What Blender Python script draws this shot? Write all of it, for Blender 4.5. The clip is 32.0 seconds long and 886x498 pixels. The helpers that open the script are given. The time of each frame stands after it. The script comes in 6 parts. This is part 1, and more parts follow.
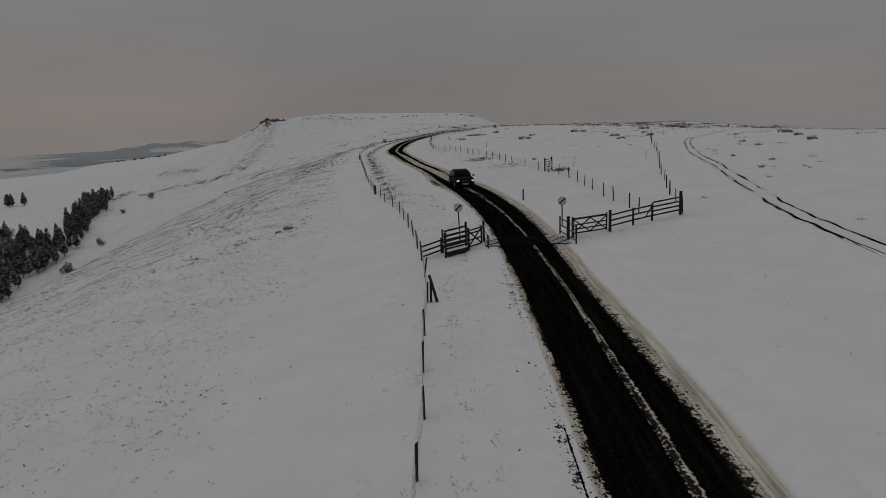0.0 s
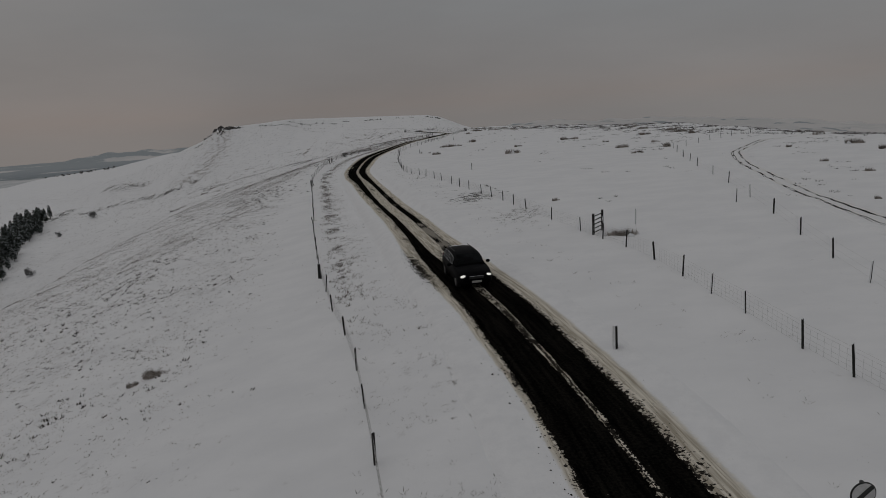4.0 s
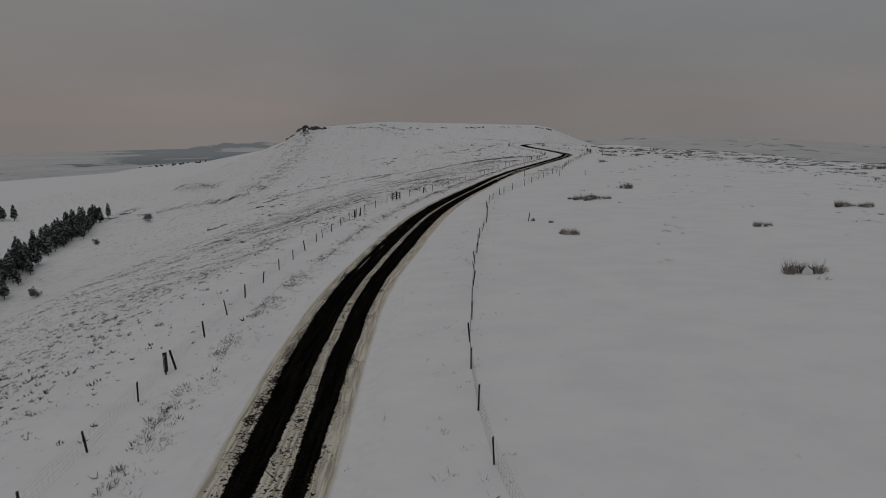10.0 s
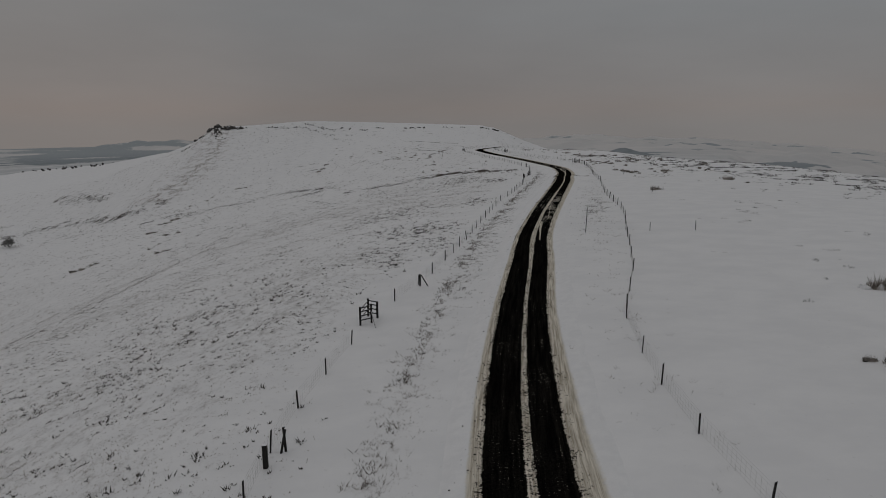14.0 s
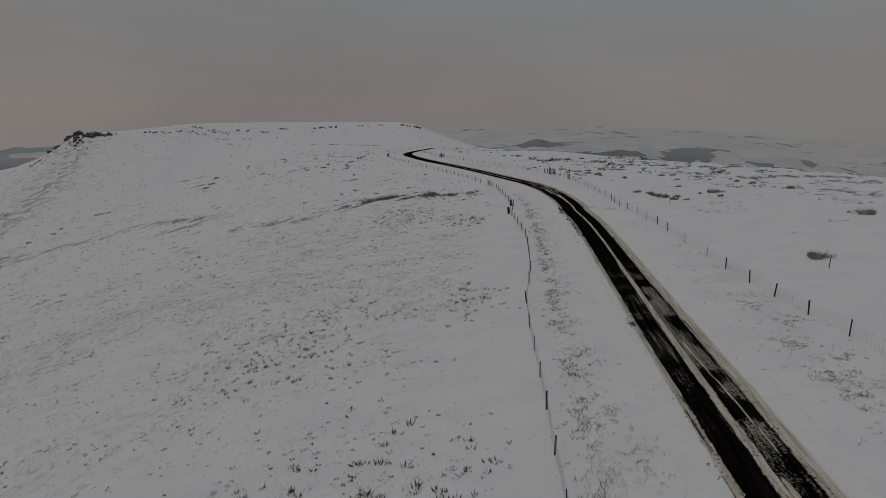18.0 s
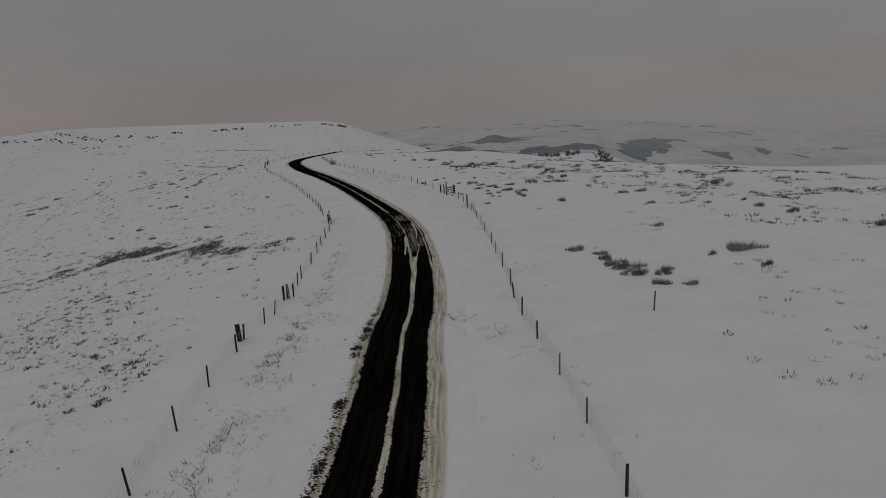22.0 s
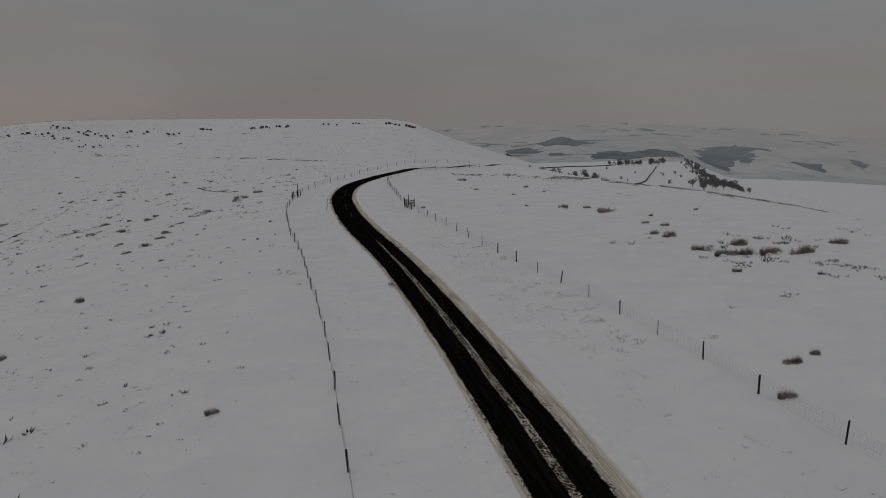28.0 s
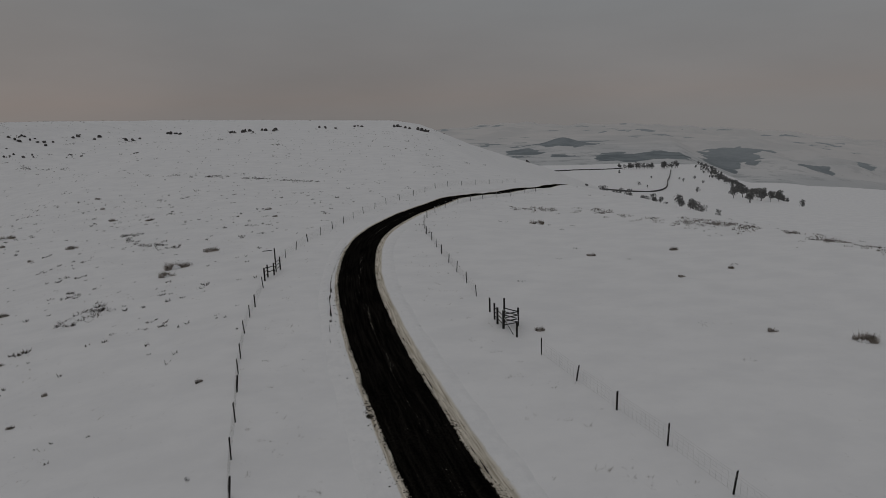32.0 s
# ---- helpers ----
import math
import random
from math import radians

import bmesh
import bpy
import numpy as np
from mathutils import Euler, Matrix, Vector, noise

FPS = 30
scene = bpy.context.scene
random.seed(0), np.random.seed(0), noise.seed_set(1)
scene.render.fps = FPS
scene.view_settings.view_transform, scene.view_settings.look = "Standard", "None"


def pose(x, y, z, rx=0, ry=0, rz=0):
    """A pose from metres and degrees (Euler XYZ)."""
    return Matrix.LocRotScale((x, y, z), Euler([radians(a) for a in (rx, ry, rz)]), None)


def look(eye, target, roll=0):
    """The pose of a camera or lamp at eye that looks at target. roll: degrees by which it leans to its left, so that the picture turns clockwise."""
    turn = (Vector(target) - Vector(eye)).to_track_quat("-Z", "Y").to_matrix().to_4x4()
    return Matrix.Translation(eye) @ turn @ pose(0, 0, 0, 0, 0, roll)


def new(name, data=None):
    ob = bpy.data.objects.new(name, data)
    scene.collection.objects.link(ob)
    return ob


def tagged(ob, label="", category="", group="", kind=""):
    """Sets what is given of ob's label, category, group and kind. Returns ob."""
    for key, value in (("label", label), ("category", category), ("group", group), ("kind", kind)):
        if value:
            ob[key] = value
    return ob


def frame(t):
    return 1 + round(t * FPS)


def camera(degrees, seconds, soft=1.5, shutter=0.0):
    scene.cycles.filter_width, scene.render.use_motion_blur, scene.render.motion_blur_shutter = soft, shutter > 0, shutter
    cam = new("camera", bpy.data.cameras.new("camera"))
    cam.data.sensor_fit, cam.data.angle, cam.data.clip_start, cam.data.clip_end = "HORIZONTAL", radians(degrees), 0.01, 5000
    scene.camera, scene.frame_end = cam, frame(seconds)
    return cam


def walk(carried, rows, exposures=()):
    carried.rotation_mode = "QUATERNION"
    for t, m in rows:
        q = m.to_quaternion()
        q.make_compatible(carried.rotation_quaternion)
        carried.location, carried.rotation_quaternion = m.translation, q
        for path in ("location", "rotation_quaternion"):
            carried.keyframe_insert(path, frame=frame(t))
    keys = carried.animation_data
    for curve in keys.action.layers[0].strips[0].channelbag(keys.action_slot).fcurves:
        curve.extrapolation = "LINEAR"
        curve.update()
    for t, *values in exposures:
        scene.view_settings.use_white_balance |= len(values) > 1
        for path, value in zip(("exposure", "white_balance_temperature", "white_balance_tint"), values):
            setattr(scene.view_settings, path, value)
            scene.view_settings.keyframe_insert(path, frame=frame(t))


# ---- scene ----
cam = camera(70.95, 32.0, soft=0.78)
# seconds, eye in metres, turn in degrees
ROWS = [
    (0, 0.00, 0.00, 8.50, 78.50, 2.30, 0.00),
    (0.5, -0.10, 2.28, 8.52, 78.65, 2.12, 0.46),
    (1, -0.26, 4.83, 8.70, 78.72, 2.07, 0.68),
    (1.5, -0.41, 7.77, 8.99, 78.75, 2.01, 0.93),
    (2, -0.51, 11.14, 9.28, 78.78, 2.03, 0.69),
    (2.5, -0.56, 14.82, 9.59, 78.69, 2.61, -1.13),
    (3, -0.68, 18.52, 9.96, 78.65, 2.73, -1.25),
    (3.5, -0.84, 22.40, 10.47, 78.34, 3.61, -2.99),
    (5.5, -1.58, 39.87, 12.00, 78.43, 3.79, -3.46),
    (6, -1.34, 45.07, 12.30, 78.46, 3.77, -3.40),
    (6.5, -1.20, 51.47, 12.65, 78.47, 3.77, -3.39),
    (7, -0.99, 58.48, 12.82, 78.63, 3.24, -2.37),
    (7.5, -0.74, 65.81, 12.96, 78.78, 2.98, -1.44),
    (8, -0.41, 73.35, 13.03, 78.87, 2.82, -1.46),
    (8.5, -0.21, 81.04, 13.12, 78.99, 2.47, -1.09),
    (9, -0.04, 88.85, 13.32, 79.12, 1.79, 1.28),
    (9.5, 0.08, 96.61, 13.43, 79.25, 0.62, 6.01),
    (10, -0.45, 104.21, 13.43, 79.26, 0.56, 6.36),
    (10.5, -1.37, 111.84, 13.47, 79.24, 0.17, 6.64),
    (11, -2.66, 119.50, 13.58, 79.28, -0.25, 7.27),
    (11.5, -4.25, 126.98, 13.75, 79.29, -0.59, 7.98),
    (12, -6.07, 134.19, 13.97, 79.19, -0.81, 7.14),
    (12.5, -8.04, 141.00, 14.26, 79.13, -0.63, 5.68),
    (13, -10.08, 147.44, 14.71, 79.08, -0.74, 5.66),
    (13.5, -12.10, 153.79, 15.21, 79.08, -0.19, 3.16),
    (15.5, -18.13, 180.71, 16.77, 78.65, 0.33, -6.02),
    (16, -19.14, 187.68, 17.10, 78.58, 0.47, -5.34),
    (16.5, -19.55, 194.84, 17.41, 78.49, 1.13, -5.43),
    (17, -19.32, 202.12, 17.63, 78.48, 1.39, -5.69),
    (17.5, -18.30, 209.41, 17.75, 78.42, 1.67, -7.18),
    (18, -16.46, 216.65, 17.72, 78.35, 1.89, -8.34),
    (18.5, -13.87, 223.79, 17.52, 78.32, 2.16, -8.92),
    (19, -10.68, 230.73, 17.12, 78.33, 2.48, -9.40),
    (19.5, -7.06, 237.54, 16.72, 78.35, 2.83, -9.88),
    (20, -3.20, 244.19, 16.43, 78.36, 3.10, -10.66),
    (20.5, 0.60, 250.60, 16.16, 78.20, 3.39, -11.68),
    (21, 4.11, 256.84, 15.94, 78.10, 3.60, -12.14),
    (21.5, 7.29, 262.80, 15.77, 78.04, 3.62, -12.14),
    (22, 10.05, 268.53, 15.72, 77.98, 3.56, -12.03),
    (22.5, 12.30, 274.21, 15.75, 77.93, 3.49, -11.85),
    (23, 14.06, 280.10, 15.74, 77.91, 3.31, -11.36),
    (23.5, 15.21, 286.55, 15.65, 77.97, 2.89, -10.51),
    (24, 15.75, 293.57, 15.65, 77.97, 2.70, -9.69),
    (24.5, 15.74, 300.91, 15.72, 78.01, 2.35, -8.43),
    (25, 15.43, 308.09, 15.87, 78.02, 2.11, -7.79),
    (25.5, 14.89, 315.05, 16.11, 78.08, 1.82, -7.33),
    (26, 14.24, 321.89, 16.45, 78.09, 1.58, -6.97),
    (26.5, 13.37, 328.73, 16.68, 77.99, 1.90, -6.89),
    (28.5, 9.51, 355.86, 17.87, 78.11, 1.83, -6.58),
    (29, 8.99, 362.38, 18.10, 78.13, 1.84, -6.64),
    (29.5, 8.69, 368.65, 18.35, 78.10, 1.84, -6.72),
    (30, 8.46, 374.76, 18.60, 78.04, 1.73, -6.82),
    (30.5, 8.12, 380.79, 18.79, 78.00, 1.64, -6.95),
    (31, 7.66, 386.81, 18.91, 77.93, 1.58, -6.98),
    (31.5, 7.12, 392.99, 18.96, 77.98, 1.59, -7.03),
    (32, 6.48, 399.27, 19.03, 77.98, 1.61, -7.06),
]
walk(cam, [(t, pose(x, y, z, rx, ry, rz)) for t, x, y, z, rx, ry, rz in ROWS])

# ---- world and light: a closed winter sky towards dusk ----
world = bpy.data.worlds.new("overcast_sky")
scene.world = world
world.use_nodes = True
wt = world.node_tree
wt.nodes.clear()


def sky_node(kind, **values):
    n = wt.nodes.new(kind)
    for key, value in values.items():
        n.inputs[key].default_value = value
    return n


sky_out = wt.nodes.new("ShaderNodeOutputWorld")
sky_bg = sky_node("ShaderNodeBackground", Strength=1.0)
sky_at = wt.nodes.new("ShaderNodeTexCoord")
sky_sep = wt.nodes.new("ShaderNodeSeparateXYZ")
sky_ramp = wt.nodes.new("ShaderNodeValToRGB")
wt.links.new(sky_at.outputs["Generated"], sky_sep.inputs[0])
wt.links.new(sky_sep.outputs["Z"], sky_ramp.inputs[0])
cr = sky_ramp.color_ramp
cr.elements[0].position, cr.elements[0].color = 0.0, (0.186, 0.175, 0.169, 1)
cr.elements[1].position, cr.elements[1].color = 1.0, (0.31, 0.312, 0.318, 1)
for at, col in ((0.03, (0.196, 0.176, 0.166, 1)), (0.07, (0.190, 0.180, 0.176, 1)), (0.16, (0.187, 0.188, 0.191, 1)), (0.4, (0.225, 0.229, 0.236, 1))):
    el = cr.elements.new(at)
    el.color = col
sky_stretch = sky_node("ShaderNodeMapping", Scale=(1.6, 1.6, 6.0))
sky_cloud = sky_node("ShaderNodeTexNoise", Scale=1.7, Detail=6.0, Roughness=0.55)
wt.links.new(sky_at.outputs["Generated"], sky_stretch.inputs[0])
wt.links.new(sky_stretch.outputs[0], sky_cloud.inputs["Vector"])
sky_soft = wt.nodes.new("ShaderNodeMapRange")
for k, v in ((1, 0.3), (2, 0.7), (3, 0.955), (4, 1.055)):
    sky_soft.inputs[k].default_value = v
wt.links.new(sky_cloud.outputs[0], sky_soft.inputs[0])
sky_mul = wt.nodes.new("ShaderNodeVectorMath")
sky_mul.operation = "SCALE"
wt.links.new(sky_ramp.outputs[0], sky_mul.inputs[0])
wt.links.new(sky_soft.outputs[0], sky_mul.inputs["Scale"])
# a faint warm glow low in the west, where the sun has gone
sky_dot = wt.nodes.new("ShaderNodeVectorMath")
sky_dot.operation = "DOT_PRODUCT"
sky_dot.inputs[1].default_value = (-0.559, 0.828, 0.035)
wt.links.new(sky_at.outputs["Generated"], sky_dot.inputs[0])
sky_near = wt.nodes.new("ShaderNodeMapRange")
sky_near.interpolation_type = "SMOOTHSTEP"
for k, v in ((1, 0.93), (2, 1.0), (3, 0.0), (4, 1.0)):
    sky_near.inputs[k].default_value = v
wt.links.new(sky_dot.outputs["Value"], sky_near.inputs[0])
sky_warm = wt.nodes.new("ShaderNodeMix")
sky_warm.data_type, sky_warm.blend_type = "RGBA", "MULTIPLY"
sky_warm.inputs[7].default_value = (1.12, 1.085, 1.06, 1)
wt.links.new(sky_near.outputs[0], sky_warm.inputs[0])
wt.links.new(sky_mul.outputs[0], sky_warm.inputs[6])
# the cloud thins a little towards the north-east
sky_dot2 = wt.nodes.new("ShaderNodeVectorMath")
sky_dot2.operation = "DOT_PRODUCT"
sky_dot2.inputs[1].default_value = (0.62, 0.70, 0.35)
wt.links.new(sky_at.outputs["Generated"], sky_dot2.inputs[0])
sky_thin = wt.nodes.new("ShaderNodeMapRange")
sky_thin.interpolation_type = "SMOOTHSTEP"
for k, v in ((1, 0.72), (2, 1.0), (3, 0.0), (4, 1.0)):
    sky_thin.inputs[k].default_value = v
wt.links.new(sky_dot2.outputs["Value"], sky_thin.inputs[0])
sky_cool = wt.nodes.new("ShaderNodeMix")
sky_cool.data_type, sky_cool.blend_type = "RGBA", "MULTIPLY"
sky_cool.inputs[7].default_value = (1.09, 1.115, 1.13, 1)
wt.links.new(sky_thin.outputs[0], sky_cool.inputs[0])
wt.links.new(sky_warm.outputs[2], sky_cool.inputs[6])
wt.links.new(sky_cool.outputs[2], sky_bg.inputs[0])
wt.links.new(sky_bg.outputs[0], sky_out.inputs[0])

sun = new("sun", bpy.data.lights.new("sun", "SUN"))
sun.data.energy, sun.data.angle, sun.data.color = 0.22, radians(70), (1.0, 0.97, 0.94)
sun.matrix_world = look((-60, 20, 90), (0, 0, 0))
scene.view_settings.exposure = -0.045

# ---- materials ----
def material(name, rough=0.8):
    m = bpy.data.materials.new(name)
    m.use_nodes = True
    b = m.node_tree.nodes["Principled BSDF"]
    b.inputs["Roughness"].default_value = rough
    return m, m.node_tree, b


def put(tree, kind, **values):
    n = tree.nodes.new(kind)
    for key, value in values.items():
        n.inputs[key.replace("_", " ")].default_value = value
    return n


def calc(tree, op, a, b=None, c=None, clamp=False):
    n = tree.nodes.new("ShaderNodeMath")
    n.operation, n.use_clamp = op, clamp
    for k, v in enumerate((a, b, c)):
        if v is None:
            continue
        if isinstance(v, (int, float)):
            n.inputs[k].default_value = v
        else:
            tree.links.new(v, n.inputs[k])
    return n.outputs[0]


def span(tree, value, lo, hi, to_lo=0.0, to_hi=1.0):
    n = tree.nodes.new("ShaderNodeMapRange")
    n.interpolation_type = "SMOOTHSTEP"
    for k, v in ((1, lo), (2, hi), (3, to_lo), (4, to_hi)):
        if isinstance(v, (int, float)):
            n.inputs[k].default_value = v
        else:
            tree.links.new(v, n.inputs[k])
    tree.links.new(value, n.inputs[0])
    return n.outputs[0]


def speckle(tree, scale, detail=4.0, rough=0.6, stretch=None, turn=0.0):
    """Noise in the object's own metres."""
    at = tree.nodes.new("ShaderNodeTexCoord")
    n = put(tree, "ShaderNodeTexNoise", Scale=scale, Detail=detail, Roughness=rough)
    link = at.outputs["Object"]
    if stretch:
        mp = put(tree, "ShaderNodeMapping", Scale=stretch, Rotation=(0, 0, turn))
        tree.links.new(link, mp.inputs[0])
        link = mp.outputs[0]
    tree.links.new(link, n.inputs["Vector"])
    return n.outputs[0]


def blend(tree, f, a, b):
    n = tree.nodes.new("ShaderNodeMix")
    n.data_type = "RGBA"
    for k, v in ((0, f), (6, a), (7, b)):
        if isinstance(v, (int, float)):
            n.inputs[k].default_value = v
        elif isinstance(v, tuple):
            n.inputs[k].default_value = (*v, 1)
        else:
            tree.links.new(v, n.inputs[k])
    return n.outputs[2]


def attribute(tree, name):
    n = tree.nodes.new("ShaderNodeAttribute")
    n.attribute_name = name
    return n.outputs["Fac"]


def relief(tree, b, value, strength=0.3, distance=0.05):
    n = put(tree, "ShaderNodeBump", Strength=strength, Distance=distance)
    tree.links.new(value, n.inputs["Height"])
    tree.links.new(n.outputs[0], b.inputs["Normal"])


def plain(name, dark, light, scale, rough=0.7, metal=0.0, bump=0.2, stretch=None):
    m, t, b = material(name, rough)
    n = speckle(t, scale, 5, 0.65, stretch)
    t.links.new(blend(t, span(t, n, 0.35, 0.68), dark, light), b.inputs["Base Color"])
    b.inputs["Metallic"].default_value = metal
    if bump:
        relief(t, b, n, bump, 0.01)
    return m


SNOW, SNOW_SHADE = (0.80, 0.795, 0.80), (0.745, 0.742, 0.75)


def make_snowfield():
    """Snow over moorland, with grass and heather showing through by the cover's density."""
    m, t, b = material("snowfield", 0.75)
    big, mid, fine = speckle(t, 0.06, 3), speckle(t, 0.55, 5), speckle(t, 7.0, 4)
    drift = speckle(t, 0.35, 4, 0.6, (0.8, 1.2, 1), 0.5)
    base = blend(t, span(t, drift, 0.3, 0.7), SNOW_SHADE, SNOW)
    cover = attribute(t, "cover")
    tuft = speckle(t, 1.7, 5, 0.70, (1.0, 0.6, 1), 0.5)
    bits = calc(t, "ADD", calc(t, "MULTIPLY", tuft, 0.65), calc(t, "MULTIPLY", fine, 0.35))
    patch = span(t, calc(t, "ADD", calc(t, "MULTIPLY", mid, 0.6), calc(t, "MULTIPLY", big, 0.5)), 0.42, 0.70)
    lim = calc(t, "SUBTRACT", 0.70, calc(t, "MULTIPLY", cover, calc(t, "MULTIPLY_ADD", patch, 0.12, 0.075)))
    grass = span(t, calc(t, "SUBTRACT", bits, lim), 0.0, 0.035)
    faint = calc(t, "MULTIPLY", span(t, calc(t, "SUBTRACT", bits, lim), -0.09, 0.0), 0.16)
    straw = blend(t, span(t, fine, 0.35, 0.65), (0.09, 0.078, 0.07), (0.26, 0.228, 0.20))
    col = blend(t, calc(t, "MAXIMUM", calc(t, "MULTIPLY", grass, 0.38), faint), base, straw)
    t.links.new(col, b.inputs["Base Color"])
    b.inputs["Specular IOR Level"].default_value = 0.15
    relief(t, b, calc(t, "ADD", calc(t, "MULTIPLY", drift, 0.3), calc(t, "MULTIPLY", bits, 0.5)), 0.2, 0.10)
    return m


def make_hazed_far_hills():
    """Pale snow with woods and rough pasture, valley haze mixed into the base colours."""
    m, t, b = material("hazed_far_hills", 0.95)
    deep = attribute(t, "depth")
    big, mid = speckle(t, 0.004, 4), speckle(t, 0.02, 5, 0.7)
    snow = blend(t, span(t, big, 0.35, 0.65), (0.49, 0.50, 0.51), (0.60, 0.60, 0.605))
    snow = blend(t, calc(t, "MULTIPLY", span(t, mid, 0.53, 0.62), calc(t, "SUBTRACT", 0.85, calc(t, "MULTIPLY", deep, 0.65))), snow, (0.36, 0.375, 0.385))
    # haze put into the colour: snow and woods fade skyward with depth
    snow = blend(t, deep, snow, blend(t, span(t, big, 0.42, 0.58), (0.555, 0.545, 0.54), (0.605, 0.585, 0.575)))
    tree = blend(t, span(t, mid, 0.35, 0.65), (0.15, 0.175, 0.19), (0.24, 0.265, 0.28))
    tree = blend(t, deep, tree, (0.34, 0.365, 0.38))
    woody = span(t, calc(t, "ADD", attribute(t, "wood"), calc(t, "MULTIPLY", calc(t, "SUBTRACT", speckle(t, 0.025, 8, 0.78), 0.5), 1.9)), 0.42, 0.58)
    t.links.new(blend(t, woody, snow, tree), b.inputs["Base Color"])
    b.inputs["Specular IOR Level"].default_value = 0.0
    return m


def make_road_surface():
    """Wet asphalt in the wheel tracks, brown slush between and beside them, ploughed snow at the edges."""
    m, t, b = material("slushy_road", 0.5)
    n1, n2, n3 = speckle(t, 1.5, 5, 0.65), speckle(t, 6.5, 2, 0.6), speckle(t, 13.0, 2, 0.6)

    def lane_noise(across, along, detail=4.0):
        """Noise drawn out along the road."""
        lane = t.nodes.new("ShaderNodeCombineXYZ")
        t.links.new(calc(t, "MULTIPLY", attribute(t, "across"), across), lane.inputs[0])
        t.links.new(calc(t, "MULTIPLY", attribute(t, "along"), along), lane.inputs[1])
        n = put(t, "ShaderNodeTexNoise", Scale=1.0, Detail=detail, Roughness=0.65)
        t.links.new(lane.outputs[0], n.inputs["Vector"])
        return n.outputs[0]

    drag, streak = lane_noise(9.0, 0.35), lane_noise(4.5, 0.22, 6.0)

    def off(v, k):
        return calc(t, "MULTIPLY", calc(t, "SUBTRACT", v, 0.5), k)

    ragged = calc(t, "ADD", calc(t, "ADD", off(n1, 0.4), off(streak, 0.4)), calc(t, "ADD", off(n2, 0.5), off(n3, 0.45)))
    tyre = span(t, calc(t, "ADD", attribute(t, "tyre"), ragged), 0.45, 0.55)
    crumb, clod = speckle(t, 11.0, 2, 0.6), speckle(t, 9.0, 3, 0.65)
    mottle = calc(t, "ADD", calc(t, "MULTIPLY", crumb, 0.55), calc(t, "MULTIPLY", streak, 0.45))
    lim = calc(t, "SUBTRACT", 0.70, calc(t, "MULTIPLY", attribute(t, "grit"), 0.30))
    loose = span(t, calc(t, "SUBTRACT", mottle, lim), -0.01, 0.04)
    lim2 = calc(t, "SUBTRACT", 0.71, calc(t, "MULTIPLY", attribute(t, "dirt"), 0.31))
    dirty = span(t, calc(t, "SUBTRACT", calc(t, "ADD", calc(t, "MULTIPLY", clod, 0.7), calc(t, "MULTIPLY", n1, 0.3)), lim2), -0.015, 0.03)
    asphalt = blend(t, span(t, calc(t, "ADD", calc(t, "MULTIPLY", streak, 0.6), calc(t, "MULTIPLY", n3, 0.4)), 0.40, 0.66), (0.0016, 0.0016, 0.0017), (0.0125, 0.0113, 0.0095))
    slush = blend(t, span(t, calc(t, "ADD", calc(t, "MULTIPLY", n1, 0.5), calc(t, "MULTIPLY", n2, 0.5)), 0.36, 0.62), (0.42, 0.38, 0.315), (0.66, 0.615, 0.535))
    slush = blend(t, calc(t, "MULTIPLY", span(t, drag, 0.42, 0.62), 0.7), slush, (0.66, 0.62, 0.55))
    snow = blend(t, span(t, n1, 0.3, 0.7), SNOW_SHADE, SNOW)
    brown = span(t, calc(t, "ADD", attribute(t, "slush"), calc(t, "ADD", off(n1, 0.6), off(n2, 0.7))), 0.10, 0.90)
    slush = blend(t, span(t, attribute(t, "slush"), 0.72, 1.0), slush, blend(t, span(t, drag, 0.35, 0.65), (0.36, 0.32, 0.255), (0.70, 0.65, 0.565)))
    beside = blend(t, dirty, blend(t, brown, snow, slush), (0.024, 0.021, 0.018))
    gritted = blend(t, calc(t, "MULTIPLY", loose, 0.8), asphalt, blend(t, n3, (0.16, 0.145, 0.12), (0.52, 0.48, 0.42)))
    t.links.new(blend(t, tyre, beside, gritted), b.inputs["Base Color"])
    t.links.new(span(t, tyre, 0.0, 1.0, 0.75, 0.8), b.inputs["Roughness"])
    b.inputs["Specular IOR Level"].default_value = 0.0
    relief(t, b, calc(t, "ADD", calc(t, "MULTIPLY", n2, 0.5), calc(t, "MULTIPLY", n3, 0.3)), 0.5, 0.05)
    return m


snowfield = make_snowfield()
hazed_far_hills = make_hazed_far_hills()
road_surface = make_road_surface()
wood_dark = plain("weathered_post_wood", (0.004, 0.0035, 0.003), (0.018, 0.0155, 0.0135), 14, 0.8, 0, 0.5, (1, 1, 0.12))
stuck_snow = plain("wind_packed_snow", (0.70, 0.70, 0.72), (0.82, 0.82, 0.83), 9, 0.8)
wire_metal = plain("galvanised_wire", (0.34, 0.335, 0.33), (0.5, 0.49, 0.48), 20, 0.55, 0.3, 0)
black_iron = plain("dark_painted_steel", (0.012, 0.012, 0.013), (0.035, 0.034, 0.034), 18, 0.5, 0.4, 0.1)
grid_steel = plain("wet_dark_steel", (0.002, 0.002, 0.002), (0.010, 0.0095, 0.009), 10, 0.85, 0, 0.2)
grid_steel.node_tree.nodes["Principled BSDF"].inputs["Specular IOR Level"].default_value = 0.08
road_dirt = plain("frozen_road_dirt", (0.010, 0.009, 0.008), (0.045, 0.038, 0.032), 9, 0.9, 0, 0)
straw_grass = plain("dead_moor_grass", (0.085, 0.070, 0.057), (0.27, 0.228, 0.185), 3.0, 0.9, 0, 0)
frosted_grass = plain("frosted_moor_grass", (0.27, 0.238, 0.215), (0.56, 0.515, 0.475), 3.0, 0.9, 0, 0)
